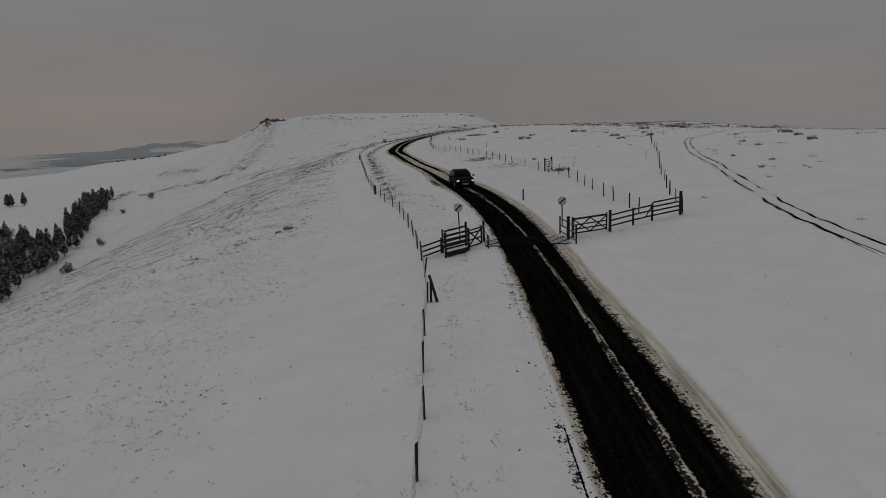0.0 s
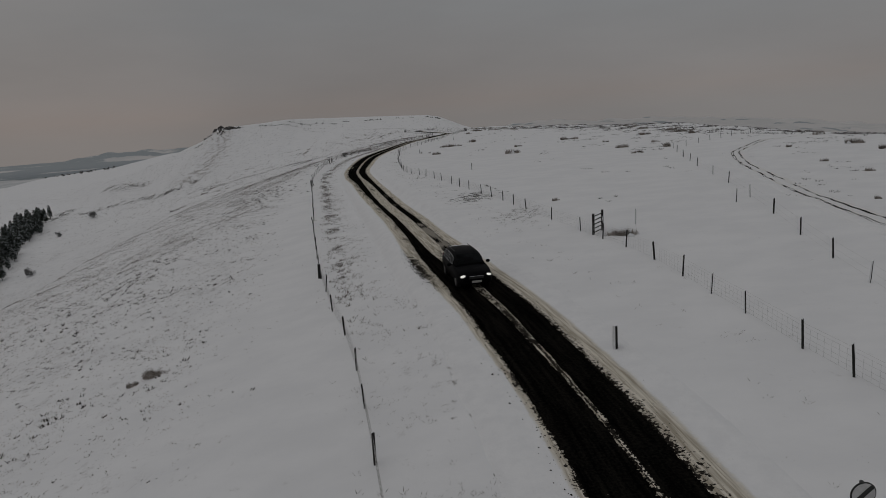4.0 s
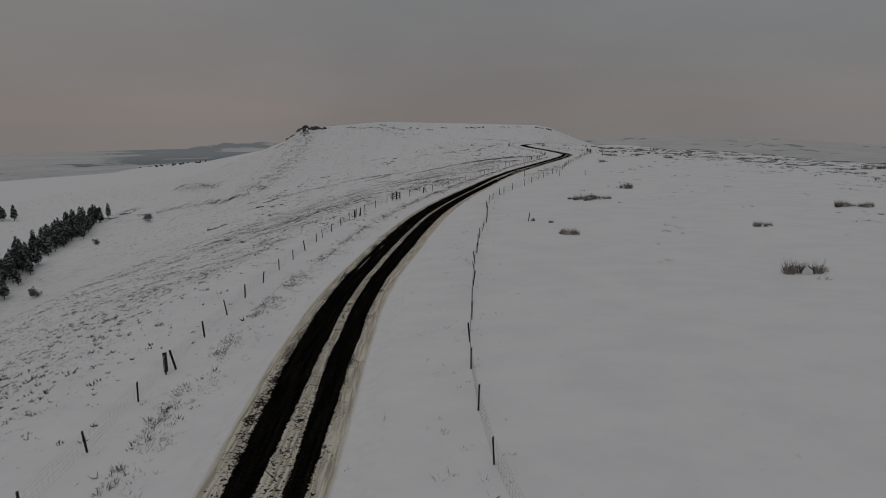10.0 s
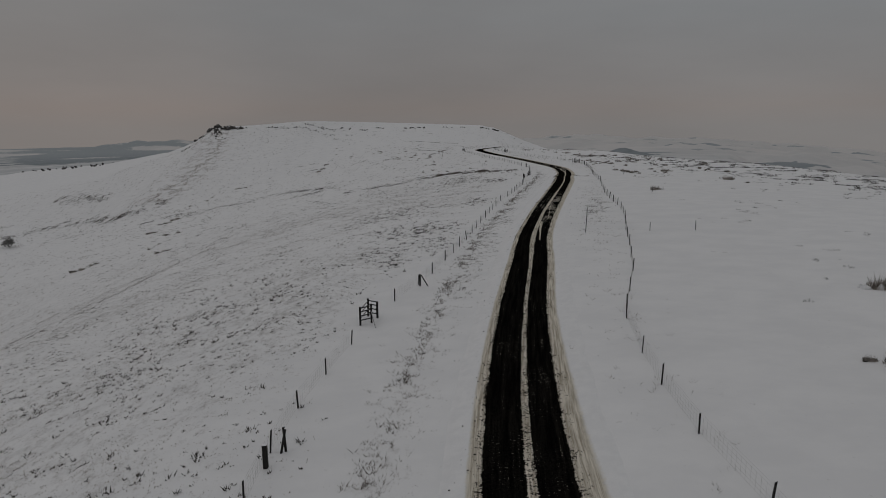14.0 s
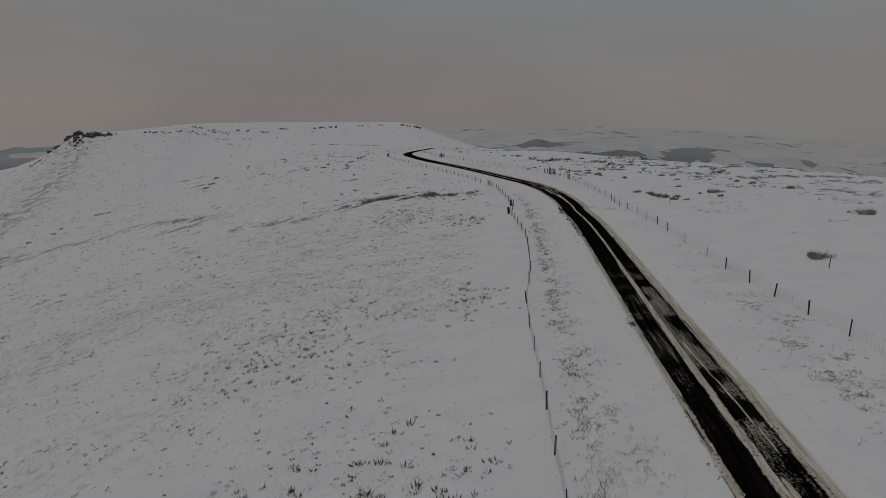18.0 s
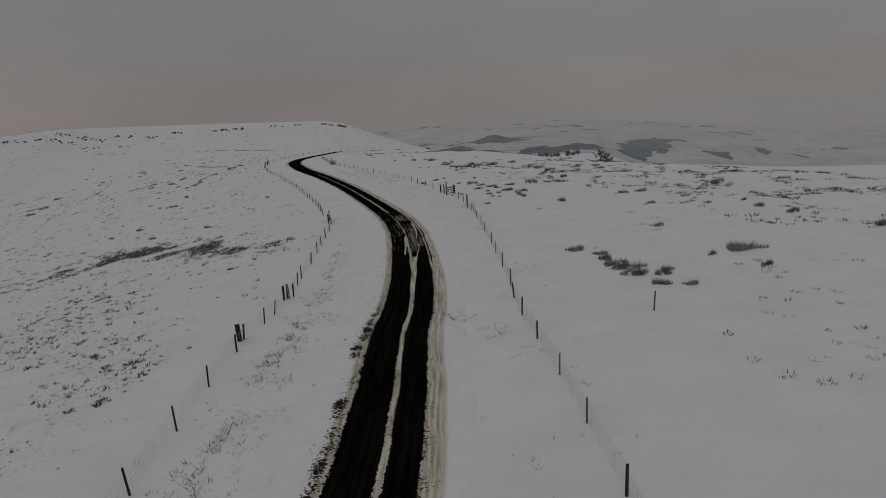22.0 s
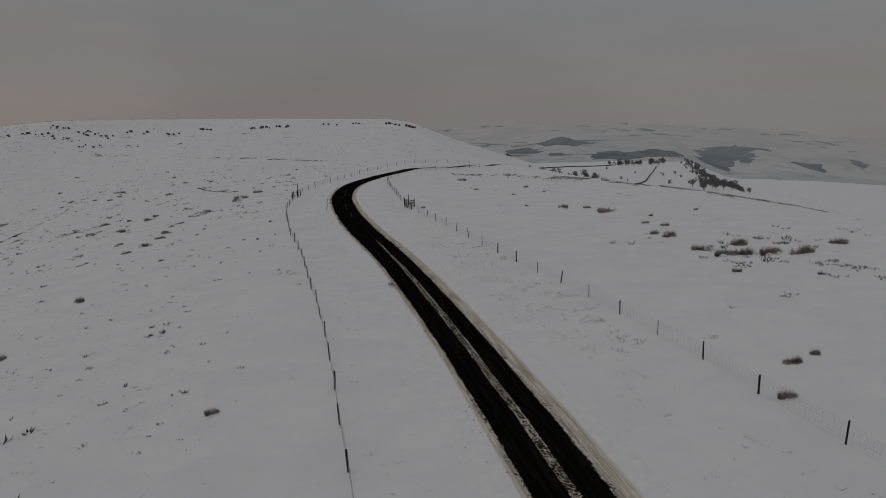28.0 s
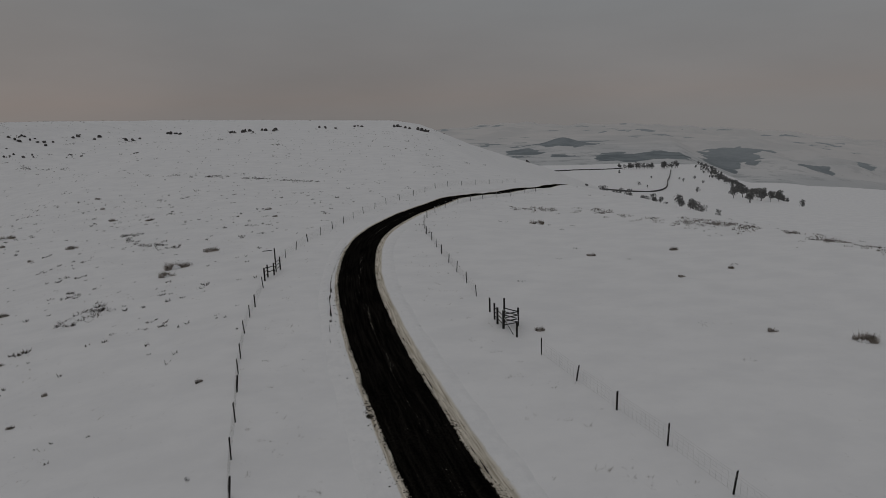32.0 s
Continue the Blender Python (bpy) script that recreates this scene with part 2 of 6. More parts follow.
dry_stalks = plain("dry_grass_stalks", (0.09, 0.076, 0.066), (0.26, 0.225, 0.195), 3.0, 0.9, 0, 0)
heather = plain("dark_heather", (0.026, 0.022, 0.019), (0.095, 0.080, 0.067), 2.5, 0.9, 0, 0)
gritstone = plain("dark_gritstone", (0.035, 0.034, 0.034), (0.14, 0.13, 0.125), 0.9, 0.9, 0, 0.6)


# ---- building helpers ----
def mesh_of(name, verts, faces, mats):
    me = bpy.data.meshes.new(name)
    me.from_pydata([tuple(v) for v in verts], [], [tuple(f) for f in faces])
    for k in (mats if isinstance(mats, (list, tuple)) else [mats]):
        me.materials.append(k)
    return me


def part(name, bm, mats, parent=None, label="", kind=""):
    me = bpy.data.meshes.new(name)
    bm.to_mesh(me)
    bm.free()
    for k in (mats if isinstance(mats, (list, tuple)) else [mats]):
        me.materials.append(k)
    ob = new(name, me)
    ob.parent = parent
    return tagged(ob, label, kind=kind)


def piece(name, me, parent, m=None, label=""):
    """One more object on a mesh that is already there."""
    ob = new(name, me)
    ob.parent = parent
    if m is not None:
        ob.matrix_basis = m
    return tagged(ob, label)


def root(name, m, label, category, group="", kind=""):
    ob = new(name)
    ob.empty_display_size = 0.3
    ob.matrix_basis = m
    return tagged(ob, label, category, group, kind)


def grid_mesh(name, px, py, pz, mat, attrs=(), smooth_faces=True):
    """A sheet of quads over arrays of rows and columns."""
    r, c = px.shape
    me = bpy.data.meshes.new(name)
    me.vertices.add(r * c)
    me.vertices.foreach_set("co", np.stack([px, py, pz], -1).astype(np.float32).ravel())
    i = (np.arange(r - 1)[:, None] * c + np.arange(c - 1)[None]).ravel()
    quads = np.stack([i, i + 1, i + c + 1, i + c], 1).astype(np.int32)
    me.loops.add(quads.size)
    me.polygons.add(len(quads))
    me.polygons.foreach_set("loop_start", np.arange(len(quads), dtype=np.int32) * 4)
    me.loops.foreach_set("vertex_index", quads.ravel())
    me.update(calc_edges=True)
    me.polygons.foreach_set("use_smooth", np.full(len(quads), smooth_faces))
    for key, values in attrs:
        me.attributes.new(key, "FLOAT", "POINT").data.foreach_set("value", np.asarray(values, np.float32).ravel())
    me.materials.append(mat)
    return new(name, me)


# ---- the lie of the land ----
ROAD = ((4.2, -60), (4.3, 0), (4.4, 20), (4.0, 38), (2.7, 52), (0.3, 66), (-1.7, 80), (-3.8, 93), (-5.8, 107), (-7.8, 121), (-9.6, 133), (-10.9, 145), (-11.2, 159), (-11.05, 173), (-10.3, 185), (-8.3, 200), (-5.8, 215), (-3.5, 228), (1.0, 247), (4.85, 262), (8.4, 276), (11.6, 289), (13.4, 298), (15.3, 306), (17.0, 317), (18.4, 331), (18.3, 346), (16.6, 369), (14.7, 387), (12.0, 406), (8.4, 425), (6.1, 441), (5.2, 456), (6.5, 473), (11.1, 487), (17.4, 498), (24.7, 509), (45.6, 533), (60.0, 552), (82.0, 578))


def spline(points, step):
    """Even points along a smooth curve through the given ones."""
    p = np.array(points, float)
    p = np.vstack([2 * p[0] - p[1], p, 2 * p[-1] - p[-2]])
    out = []
    for a, b, c, d in zip(p, p[1:], p[2:], p[3:]):
        u = np.linspace(0, 1, 24, endpoint=False)[:, None]
        out.append(0.5 * (2 * b + (c - a) * u + (2 * a - 5 * b + 4 * c - d) * u ** 2 + (3 * b - a - 3 * c + d) * u ** 3))
    out = np.vstack(out + [p[-2:-1]])
    s = np.r_[0, np.cumsum(np.linalg.norm(np.diff(out, axis=0), axis=1))]
    n = max(2, int(s[-1] / step) + 1)
    g = np.linspace(0, s[-1], n)
    return np.stack([np.interp(g, s, out[:, k]) for k in range(out.shape[1])], 1)


STATIONS = (-60, 0, 35, 70, 110, 150, 190, 230, 270, 310, 350, 400, 450, 520, 600)
AXIS_Z = (-1.5, 0.2, 1.8, 2.7, 3.4, 3.7, 4.1, 4.6, 4.5, 4.0, 3.8, 4.3, 5.4, 4.2, 3.0)
WEST_Z = (-5.5, -4.5, -3.4, -2.1, -0.3, 1.5, 2.4, 2.0, 1.1, 0.4, 0.3, 1.3, 3.1, 5.1, 6.0)
EAST_Z = (2.3, 2.9, 3.3, 3.8, 4.0, 4.0, 4.5, 5.3, 5.8, 5.5, 4.8, 4.7, 5.0, 3.4, 1.5)


def smooth(u):
    u = np.clip(u, 0, 1)
    return u * u * (3 - 2 * u)


def soft_max(a, b, k):
    h = np.clip(0.5 + 0.5 * (a - b) / k, 0, 1)
    return b + (a - b) * h + k * h * (1 - h)


def swell(x, y, size, seed):
    """Gentle rolling relief, from -1 to 1 or so."""
    rng = np.random.RandomState(seed)
    z = np.zeros_like(x)
    for k in range(7):
        a, f, ph = rng.uniform(0, 6.283), rng.uniform(0.6, 1.9) / size, rng.uniform(0, 6.283)
        z = z + np.sin((x * math.cos(a) + y * math.sin(a)) * f * 6.283 + ph)
    return z / 3.2


def profile(y, values):
    """A smooth run of heights along the axis of the walk."""
    acc = 0
    for d, w in ((-12, 0.25), (0, 0.5), (12, 0.25)):
        acc = acc + w * np.interp(y + d, STATIONS, values)
    return acc


def moor_edge(y):
    """How far east the level moor reaches."""
    return np.interp(y, (-60, 100, 200, 300, 360, 400, 425, 460, 500, 560, 700), (125, 100, 84, 78, 74, 66, 58, 50, 47, 44, 36))


def height(x, y):
    x, y = np.asarray(x, float), np.asarray(y, float)
    mid, west, east = profile(y, AXIS_Z), profile(y, WEST_Z), profile(y, EAST_Z)
    near = np.where(x < 0, mid + (west - mid) * np.clip(-x, 0, 25) / 25, mid + (east - mid) * np.clip(x, 0, 25) / 25)
    # the long slope to the west, a bench below it and the valley beyond
    drop = np.interp(y, (-60, 100, 200, 450, 900), (0.35, 0.33, 0.27, 0.215, 0.2))
    w = np.maximum(-x - 25, 0)
    fall = drop * w + 0.3 * np.maximum(w - 36, 0) * (1 - smooth((y - 210) / 150))
    low = 38 + 26 * (1 - smooth((y - 210) / 150))
    fall = np.where(fall > low, low + (fall - low) * 0.25, fall)
    fall = np.where(fall > 84, 84 + (fall - 84) * 0.12, fall)
    z = near - fall
    # the moor to the east and its edge
    e = np.maximum(x - 25, 0)
    z = z + 1.2 * swell(x, y, 190, 4) * smooth(e / 60) - 0.004 * e
    edge = moor_edge(y)
    past = np.maximum(x - edge + 3 * swell(x, y, 130, 6), 0)
    z = z - 0.32 * past ** 2 / (past + 14)
    # the fields below the moor's edge, and the side valley that cuts them off
    run = np.hypot(x - 6, y - 388)
    bench = np.interp(run, (150, 260, 350, 600, 1000, 1300), (-13, -18, -28, -52, -62, -78)) + 1.5 * swell(x, y, 160, 15)
    bench = bench - 0.45 * np.maximum((x - 240) * 0.907 - (y - 712) * 0.42, 0) - 0.4 * np.maximum(60 - x, 0) - 0.5 * np.maximum(430 - y, 0)
    z = soft_max(z, bench, 6.0)
    # the hill with its crags at the end of the walk
    crest_y = np.interp(x, (-220, -165, -107, -60, 20, 90, 200), (546, 576, 608, 659, 688, 737, 799))
    crest_z = np.interp(x, (-220, -165, -140, -107, -60, 20, 60, 110, 200), (7.4, 16.6, 18.4, 21.2, 20.4, 17.9, 11.3, 7.0, -6))
    steep = np.interp(x, (-160, -100, -50, 20, 120), (0.32, 0.25, 0.1, 0.072, 0.085))
    hill = crest_z - steep * np.maximum(crest_y - y, 0) - 0.1 * np.maximum(y - crest_y - 30, 0)
    hill = hill - 0.62 * np.clip(-162 - x, 0, 13) - 0.27 * np.maximum(-175 - x, 0) - 0.24 * np.maximum(x - np.interp(y, (480, 560, 656, 760), (36, 42, 33.4, 31.2)), 0)
    z = soft_max(z, hill, 5.0)
    # the low spur west of the hill
    spur = np.interp(x, (-560, -430, -349, -289, -200), (-48, -24.5, -18, -7, 2)) - 0.11 * np.maximum(785 - y, 0) - 0.2 * np.maximum(y - 800, 0) - 0.6 * np.maximum(x + 205, 0)
    z = soft_max(z, spur, 5.0)
    # the wide valley and the far hills
    far = np.hypot(x, y - 250)
    floor = np.interp(far, (0, 450, 950, 1700), (-58, -60, -76, -140)) + 5 * swell(x, y, 420, 10) * smooth((far - 500) / 500)
    bearing = np.degrees(np.arctan2(x - 6, y - 330))
    lift = np.interp(bearing, (-80, -40, -34, -27, -20, 0, 22, 31, 37, 50, 120), (0.0, 0.0, 0.45, 0.95, 0.95, 1.0, 1.0, 0.5, 0.05, 0.0, 0.3))
    rim = floor + 84 * smooth((far - 2300) / 1900) * lift + 24 * swell(x, y, 1700, 12) * smooth((far - 1300) / 1200) * lift - 50 * smooth((bearing - 33) / 12) * smooth((120 - bearing) / 30) * smooth((far - 900) / 500)
    for cx, cy, top, r in ((330, 2750, 34, 420), (1290, 2420, 40, 260), (1080, 2650, 26, 220), (620, 2450, 22, 180)):
        rim = rim + top * np.exp(-np.hypot(x - cx, y - cy) / r)
    rim = rim + 9 * swell(x, y, 210, 16) * smooth((far - 1500) / 500)
    z = soft_max(z, rim, 12.0)
    # a small wooded hill in the valley
    knoll = np.hypot(x - 572, y - 2170)
    z = z + 12 * np.exp(-(knoll / 36) ** 2) + 19 * np.exp(-(knoll / 100) ** 2)
    z = np.where(far > 4300, z - (far - 4300) * 0.35, z)
    return z + 0.12 * swell(x, y, 23, 3) * smooth((np.abs(x) - 22) / 12) + 0.05 * swell(x, y, 7, 5) * smooth((np.abs(x) - 14) / 12)


def ground(x, y):
    return float(height(np.array([x]), np.array([y]))[0])

# ---- ground and road ----
ROAD_LINE = spline(ROAD, 0.5)


def road_distance(x, y):
    """Metres from the road's middle, and the run along it, for many places."""
    at = np.interp(y, ROAD_LINE[:, 1], np.arange(len(ROAD_LINE)))
    i = np.clip(at.astype(int), 1, len(ROAD_LINE) - 2)
    tan = ROAD_LINE[i + 1] - ROAD_LINE[i - 1]
    tan = tan / np.linalg.norm(tan, axis=-1, keepdims=True)
    return (x - ROAD_LINE[i, 0]) * tan[..., 1] - (y - ROAD_LINE[i, 1]) * tan[..., 0]


def spread_axis(lo, hi, step, out_lo, out_hi, grow):
    mid = list(np.arange(lo, hi + step / 2, step))
    up, d = [], step
    while (up[-1] if up else hi) < out_hi:
        d *= grow
        up.append((up[-1] if up else hi) + d)
    down, d = [], step
    while (down[-1] if down else lo) > out_lo:
        d *= grow
        down.append((down[-1] if down else lo) - d)
    return np.array(down[::-1] + mid + up)


def grass_cover(x, y):
    """How much of the moor's grass stands out of the snow, from 0 to 1."""
    lat = road_distance(x, y)
    west = smooth((-lat - 8.5) / 9) * (0.5 + 0.5 * smooth((swell(x, y, 60, 21) + 0.7) / 1.2))
    verge = 0.6 * np.exp(-((lat + 5.6) / 1.3) ** 2) * smooth((swell(x, y, 25, 22) + 0.5) / 0.8)
    east = 0.2 * smooth((lat - 8) / 30) * smooth((swell(x, y, 45, 23) + 0.1) / 0.9)
    calm = smooth((y - 290) / 80)
    return np.clip(np.maximum(np.maximum(west * (1 - 0.72 * calm), verge * (1 - 0.7 * calm)), east) + 0.08, 0, 1)


gx = spread_axis(-46, 46, 0.75, -4500, 4500, 1.027)
gy = spread_axis(-30, 520, 0.9, -4000, 4700, 1.027)
GX, GY = np.meshgrid(gx, gy)
GZ = height(GX, GY)
inside = smooth((3.1 - np.abs(road_distance(GX, GY))) / 0.6) * (GY < 575) * (GY > -58)
FAR = np.hypot(GX, GY - 250)
land = grid_mesh("ground", GX, GY, GZ - 0.3 * inside - 30 * smooth((FAR - 1250) / 150), snowfield, (("cover", grass_cover(GX, GY)),))
tagged(land, "snow-covered open moorland with dead grass showing through", "ground", kind="structure")

# the far hills across the valley
RING, RUN = np.meshgrid(np.radians(np.arange(-180, 180.01, 0.4)), 1200 * 1.0145 ** np.arange(0, 96))
BX, BY = RUN * np.sin(RING), 250 + RUN * np.cos(RING)
woods = 0.9 * smooth((swell(BX, BY, 700, 31) + 0.6 * swell(BX, BY, 170, 32) - 0.95) / 0.35)
# named woods: middle, half width across the view, half depth, turn in degrees
WOODS = ((572, 2165, 100, 105, -14), (412, 1980, 48, 130, -12), (561, 1720, 60, 150, -20), (662, 1710, 62, 130, -22), (1071, 2128, 85, 190, -30), (945, 1960, 45, 120, -29), (870, 1850, 40, 110, -30), (1170, 2260, 110, 60, -31), (1180, 1900, 40, 40, -35), (300, 2300, 70, 60, -8), (760, 2500, 120, 60, -17))
# wood tone spread over the western hills: woods, and haze painted as colour
woods = np.maximum(woods, 0.75 * smooth((-BX - 500) / 400) * smooth((RUN - 1500) / 600) * smooth((swell(BX, BY, 900, 33) + 0.9) / 0.8) * smooth((np.degrees(RING) + 41) / 8))
for cx, cy, la, wa, turn in WOODS:
    c, sn = math.cos(radians(turn)), math.sin(radians(turn))
    u, v = (BX - cx) * c + (BY - cy) * sn, -(BX - cx) * sn + (BY - cy) * c
    woods = np.maximum(woods, smooth(3.4 - (np.hypot(u / la, v / wa) + 0.22 * swell(BX, BY, 110, 34) + 0.12 * swell(BX, BY, 45, 35)) * 3.0))
# depth carries the painted haze, growing with distance
hills = grid_mesh("backdrop", BX, BY, height(BX, BY) - 2.0 * (RUN < 1260), hazed_far_hills, (("wood", woods), ("depth", smooth((RUN - 1200) / 1900))))
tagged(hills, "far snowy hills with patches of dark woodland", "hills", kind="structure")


def table(y, pairs):
    a = np.array(pairs, float)
    return np.interp(y, a[:, 0], a[:, 1])


def band(v, lo, hi, soft=0.34):
    """One inside lo..hi, falling to nought over the soft width."""
    return np.clip(np.minimum(v - lo, hi - v) / soft + 0.5, 0, 1)


def trodden(v, lo, hi, soft=0.34):
    """As band, but growing well past one inside and below nought outside, so that only the edge is ragged."""
    return np.clip(np.minimum(v - lo, hi - v) / soft + 0.5, -0.9, 1.9)


# the wheel tracks: edges across the road by run along the walk
LEFT_IN = ((-60, 0.2), (10, 0.24), (25, 0.34), (35, 0.26), (45, 0.1), (58, -0.15), (68, -0.5), (92, -0.55), (106, -0.64), (120, -0.5), (130, -0.32), (165, -0.25), (200, -0.12), (212, -0.1), (225, -0.25), (245, -0.2), (262, -0.05), (275, 0.08), (300, 0.05), (318, -0.1), (345, -0.1), (392, -0.12), (405, 0.0), (418, 0.2), (600, 0.25))
LEFT_OUT = ((-60, -1.38), (36, -1.38), (50, -1.5), (62, -1.4), (72, -1.12), (92, -1.05), (106, -1.38), (120, -1.45), (132, -1.8), (165, -1.85), (200, -1.75), (215, -1.6), (235, -1.45), (262, -1.5), (300, -1.5), (345, -1.4), (400, -1.5), (425, -1.75), (470, -1.8), (520, -1.5))
RIGHT_IN = ((-60, 0.5), (10, 0.48), (25, 0.46), (35, 0.34), (45, 0.26), (58, 0.25), (68, 0.5), (120, 0.45), (130, 0.18), (165, 0.15), (200, 0.12), (212, 0.18), (225, 0.25), (245, 0.12), (262, 0.15), (275, 0.32), (300, 0.28), (318, 0.1), (345, 0.15), (392, 0.3), (412, 0.22), (430, 0.06), (600, 0.06))
RIGHT_OUT = ((-60, 1.35), (15, 1.35), (26, 1.15), (36, 1.35), (50, 1.45), (62, 1.4), (72, 1.08), (120, 1.1), (130, 1.3), (152, 1.42), (160, 1.6), (182, 1.6), (200, 1.4), (215, 1.5), (235, 1.4), (250, 1.45), (262, 1.35), (300, 1.45), (345, 1.35), (400, 1.45), (425, 1.5), (600, 1.5))
GRIT_LEFT = ((-60, 0.0), (60, 0.05), (100, 0.0), (130, 0.05), (155, 0.22), (170, 0.3), (195, 0.25), (215, 0.05), (236, 0.1), (246, 0.5), (262, 0.5), (272, 0.1), (305, 0.0), (316, 0.05), (321, 0.45), (338, 0.5), (350, 0.1), (420, 0.12), (470, 0.15))
GRIT_RIGHT = ((-60, 0.0), (66, 0.1), (69, 1.5), (77, 1.5), (79, 0.1), (88, 0.05), (93, 0.6), (96, 0.05), (102, 0.7), (105, 0.05), (155, 0.1), (170, 0.3), (195, 0.3), (215, 0.1), (230, 0.3), (240, 0.75), (258, 0.8), (270, 0.25), (275, 0.0), (315, 0.02), (320, 0.65), (338, 0.7), (350, 0.1), (420, 0.1), (470, 0.1))
MIDDLE_DIRT = ((-60, 0.9), (14, 0.95), (30, 1.0), (50, 0.95), (58, 0.8), (62, 0.6), (70, 0.45), (90, 0.45), (120, 0.5), (140, 0.6), (190, 0.6), (210, 0.6), (225, 0.4), (300, 0.42), (340, 0.6), (380, 0.8), (430, 0.9), (600, 0.6))
SLUSH_WEST = ((-60, 0.25), (45, 0.3), (68, 0.95), (130, 0.9), (200, 0.5), (255, 0.38), (300, 0.42), (325, 0.55), (380, 0.4), (420, 0.35), (600, 0.2))
SLUSH_EAST = ((-60, 0.95), (45, 0.9), (70, 0.85), (140, 0.85), (158, 1.05), (182, 1.05), (200, 0.75), (230, 0.65), (275, 0.9), (300, 0.9), (380, 0.95), (430, 0.8), (600, 0.3))
# thin tyre lines beside the tracks: from, to along the walk, across at both ends, half width
TYRE_LINES = ((222, 246, -1.95, -1.6, 0.06), (246, 262, 1.75, 1.3, 0.07), (312, 345, 1.62, 1.62, 0.10), (318, 345, 0.2, 0.1, 0.16), (388, 425, 2.0, 1.7, 0.05), (440, 470, -2.6, -2.1, 0.07), (436, 452, -3.0, -2.2, 0.06),
              (-20, 16, -2.0, -1.75, 0.07), (404, 440, 1.85, 1.65, 0.05))
# pale ridges of slush left between wheel lines: from, to along the walk, across at both ends, half width
RIDGES = ((306, 317, 0.02, 0.35, 0.10), (316, 326, -0.45, -0.12, 0.05), (314, 323, 0.45, 0.95, 0.07), (322, 334, 0.85, 1.25, 0.07), (223, 236, 0.75, 0.35, 0.09), (236, 250, 0.9, 0.5, 0.08), (150, 163, -1.45, -1.25, 0.05), (244, 268, 0.05, 0.05, 0.10))
# stippled dirt where wheels have churned the slush: along, across, half length, half width, strength
CHURNED = ((110.3, -1.8, 1.6, 0.42, 0.95), (109.9, -0.05, 1.9, 0.42, 1.0), (118.3, -1.85, 3.0, 0.35, 0.7), (121.8, 0.0, 1.0, 0.35, 0.7), (125.8, 0.05, 1.6, 0.4, 0.85), (126.5, -1.9, 3.5, 0.4, 0.8), (101, -1.7, 3, 0.3, 0.5), (134, -1.8, 3.0, 0.4, 0.7), (136, 0.0, 2.5, 0.4, 0.5),
           (62.5, -2.0, 5.5, 0.5, 1.05), (63.0, 0.1, 4.5, 0.35, 0.95), (240, -1.75, 4.0, 0.25, 0.6), (252, -1.8, 1.2, 0.4, 0.8), (232, -1.9, 5, 0.2, 0.5), (398, -1.95, 1.4, 0.4, 0.9), (405, -1.8, 3, 0.3, 0.5), (412, -1.9, 1.2, 0.35, 0.8), (428, -2.0, 2, 0.35, 0.8),
           (297, -1.95, 1.5, 0.45, 1.05), (300, -1.85, 5, 0.35, 0.9), (286, -1.85, 9, 0.35, 0.85), (291, -1.9, 1.2, 0.4, 1.0), (268, -1.8, 6, 0.22, 0.6), (165, -2.5, 0.5, 0.7, 0.9), (167, -2.4, 0.4, 0.8, 0.8), (160, 1.55, 8, 0.2, 0.55), (180, -2.0, 10, 0.25, 0.5), (12, -1.9, 6, 0.25, 0.6), (24, -1.85, 6, 0.25, 0.6), (36, -1.85, 4, 0.2, 0.5), (170, 0, 8, 0.3, 0.5), (288, 1.6, 8, 0.25, 0.45))


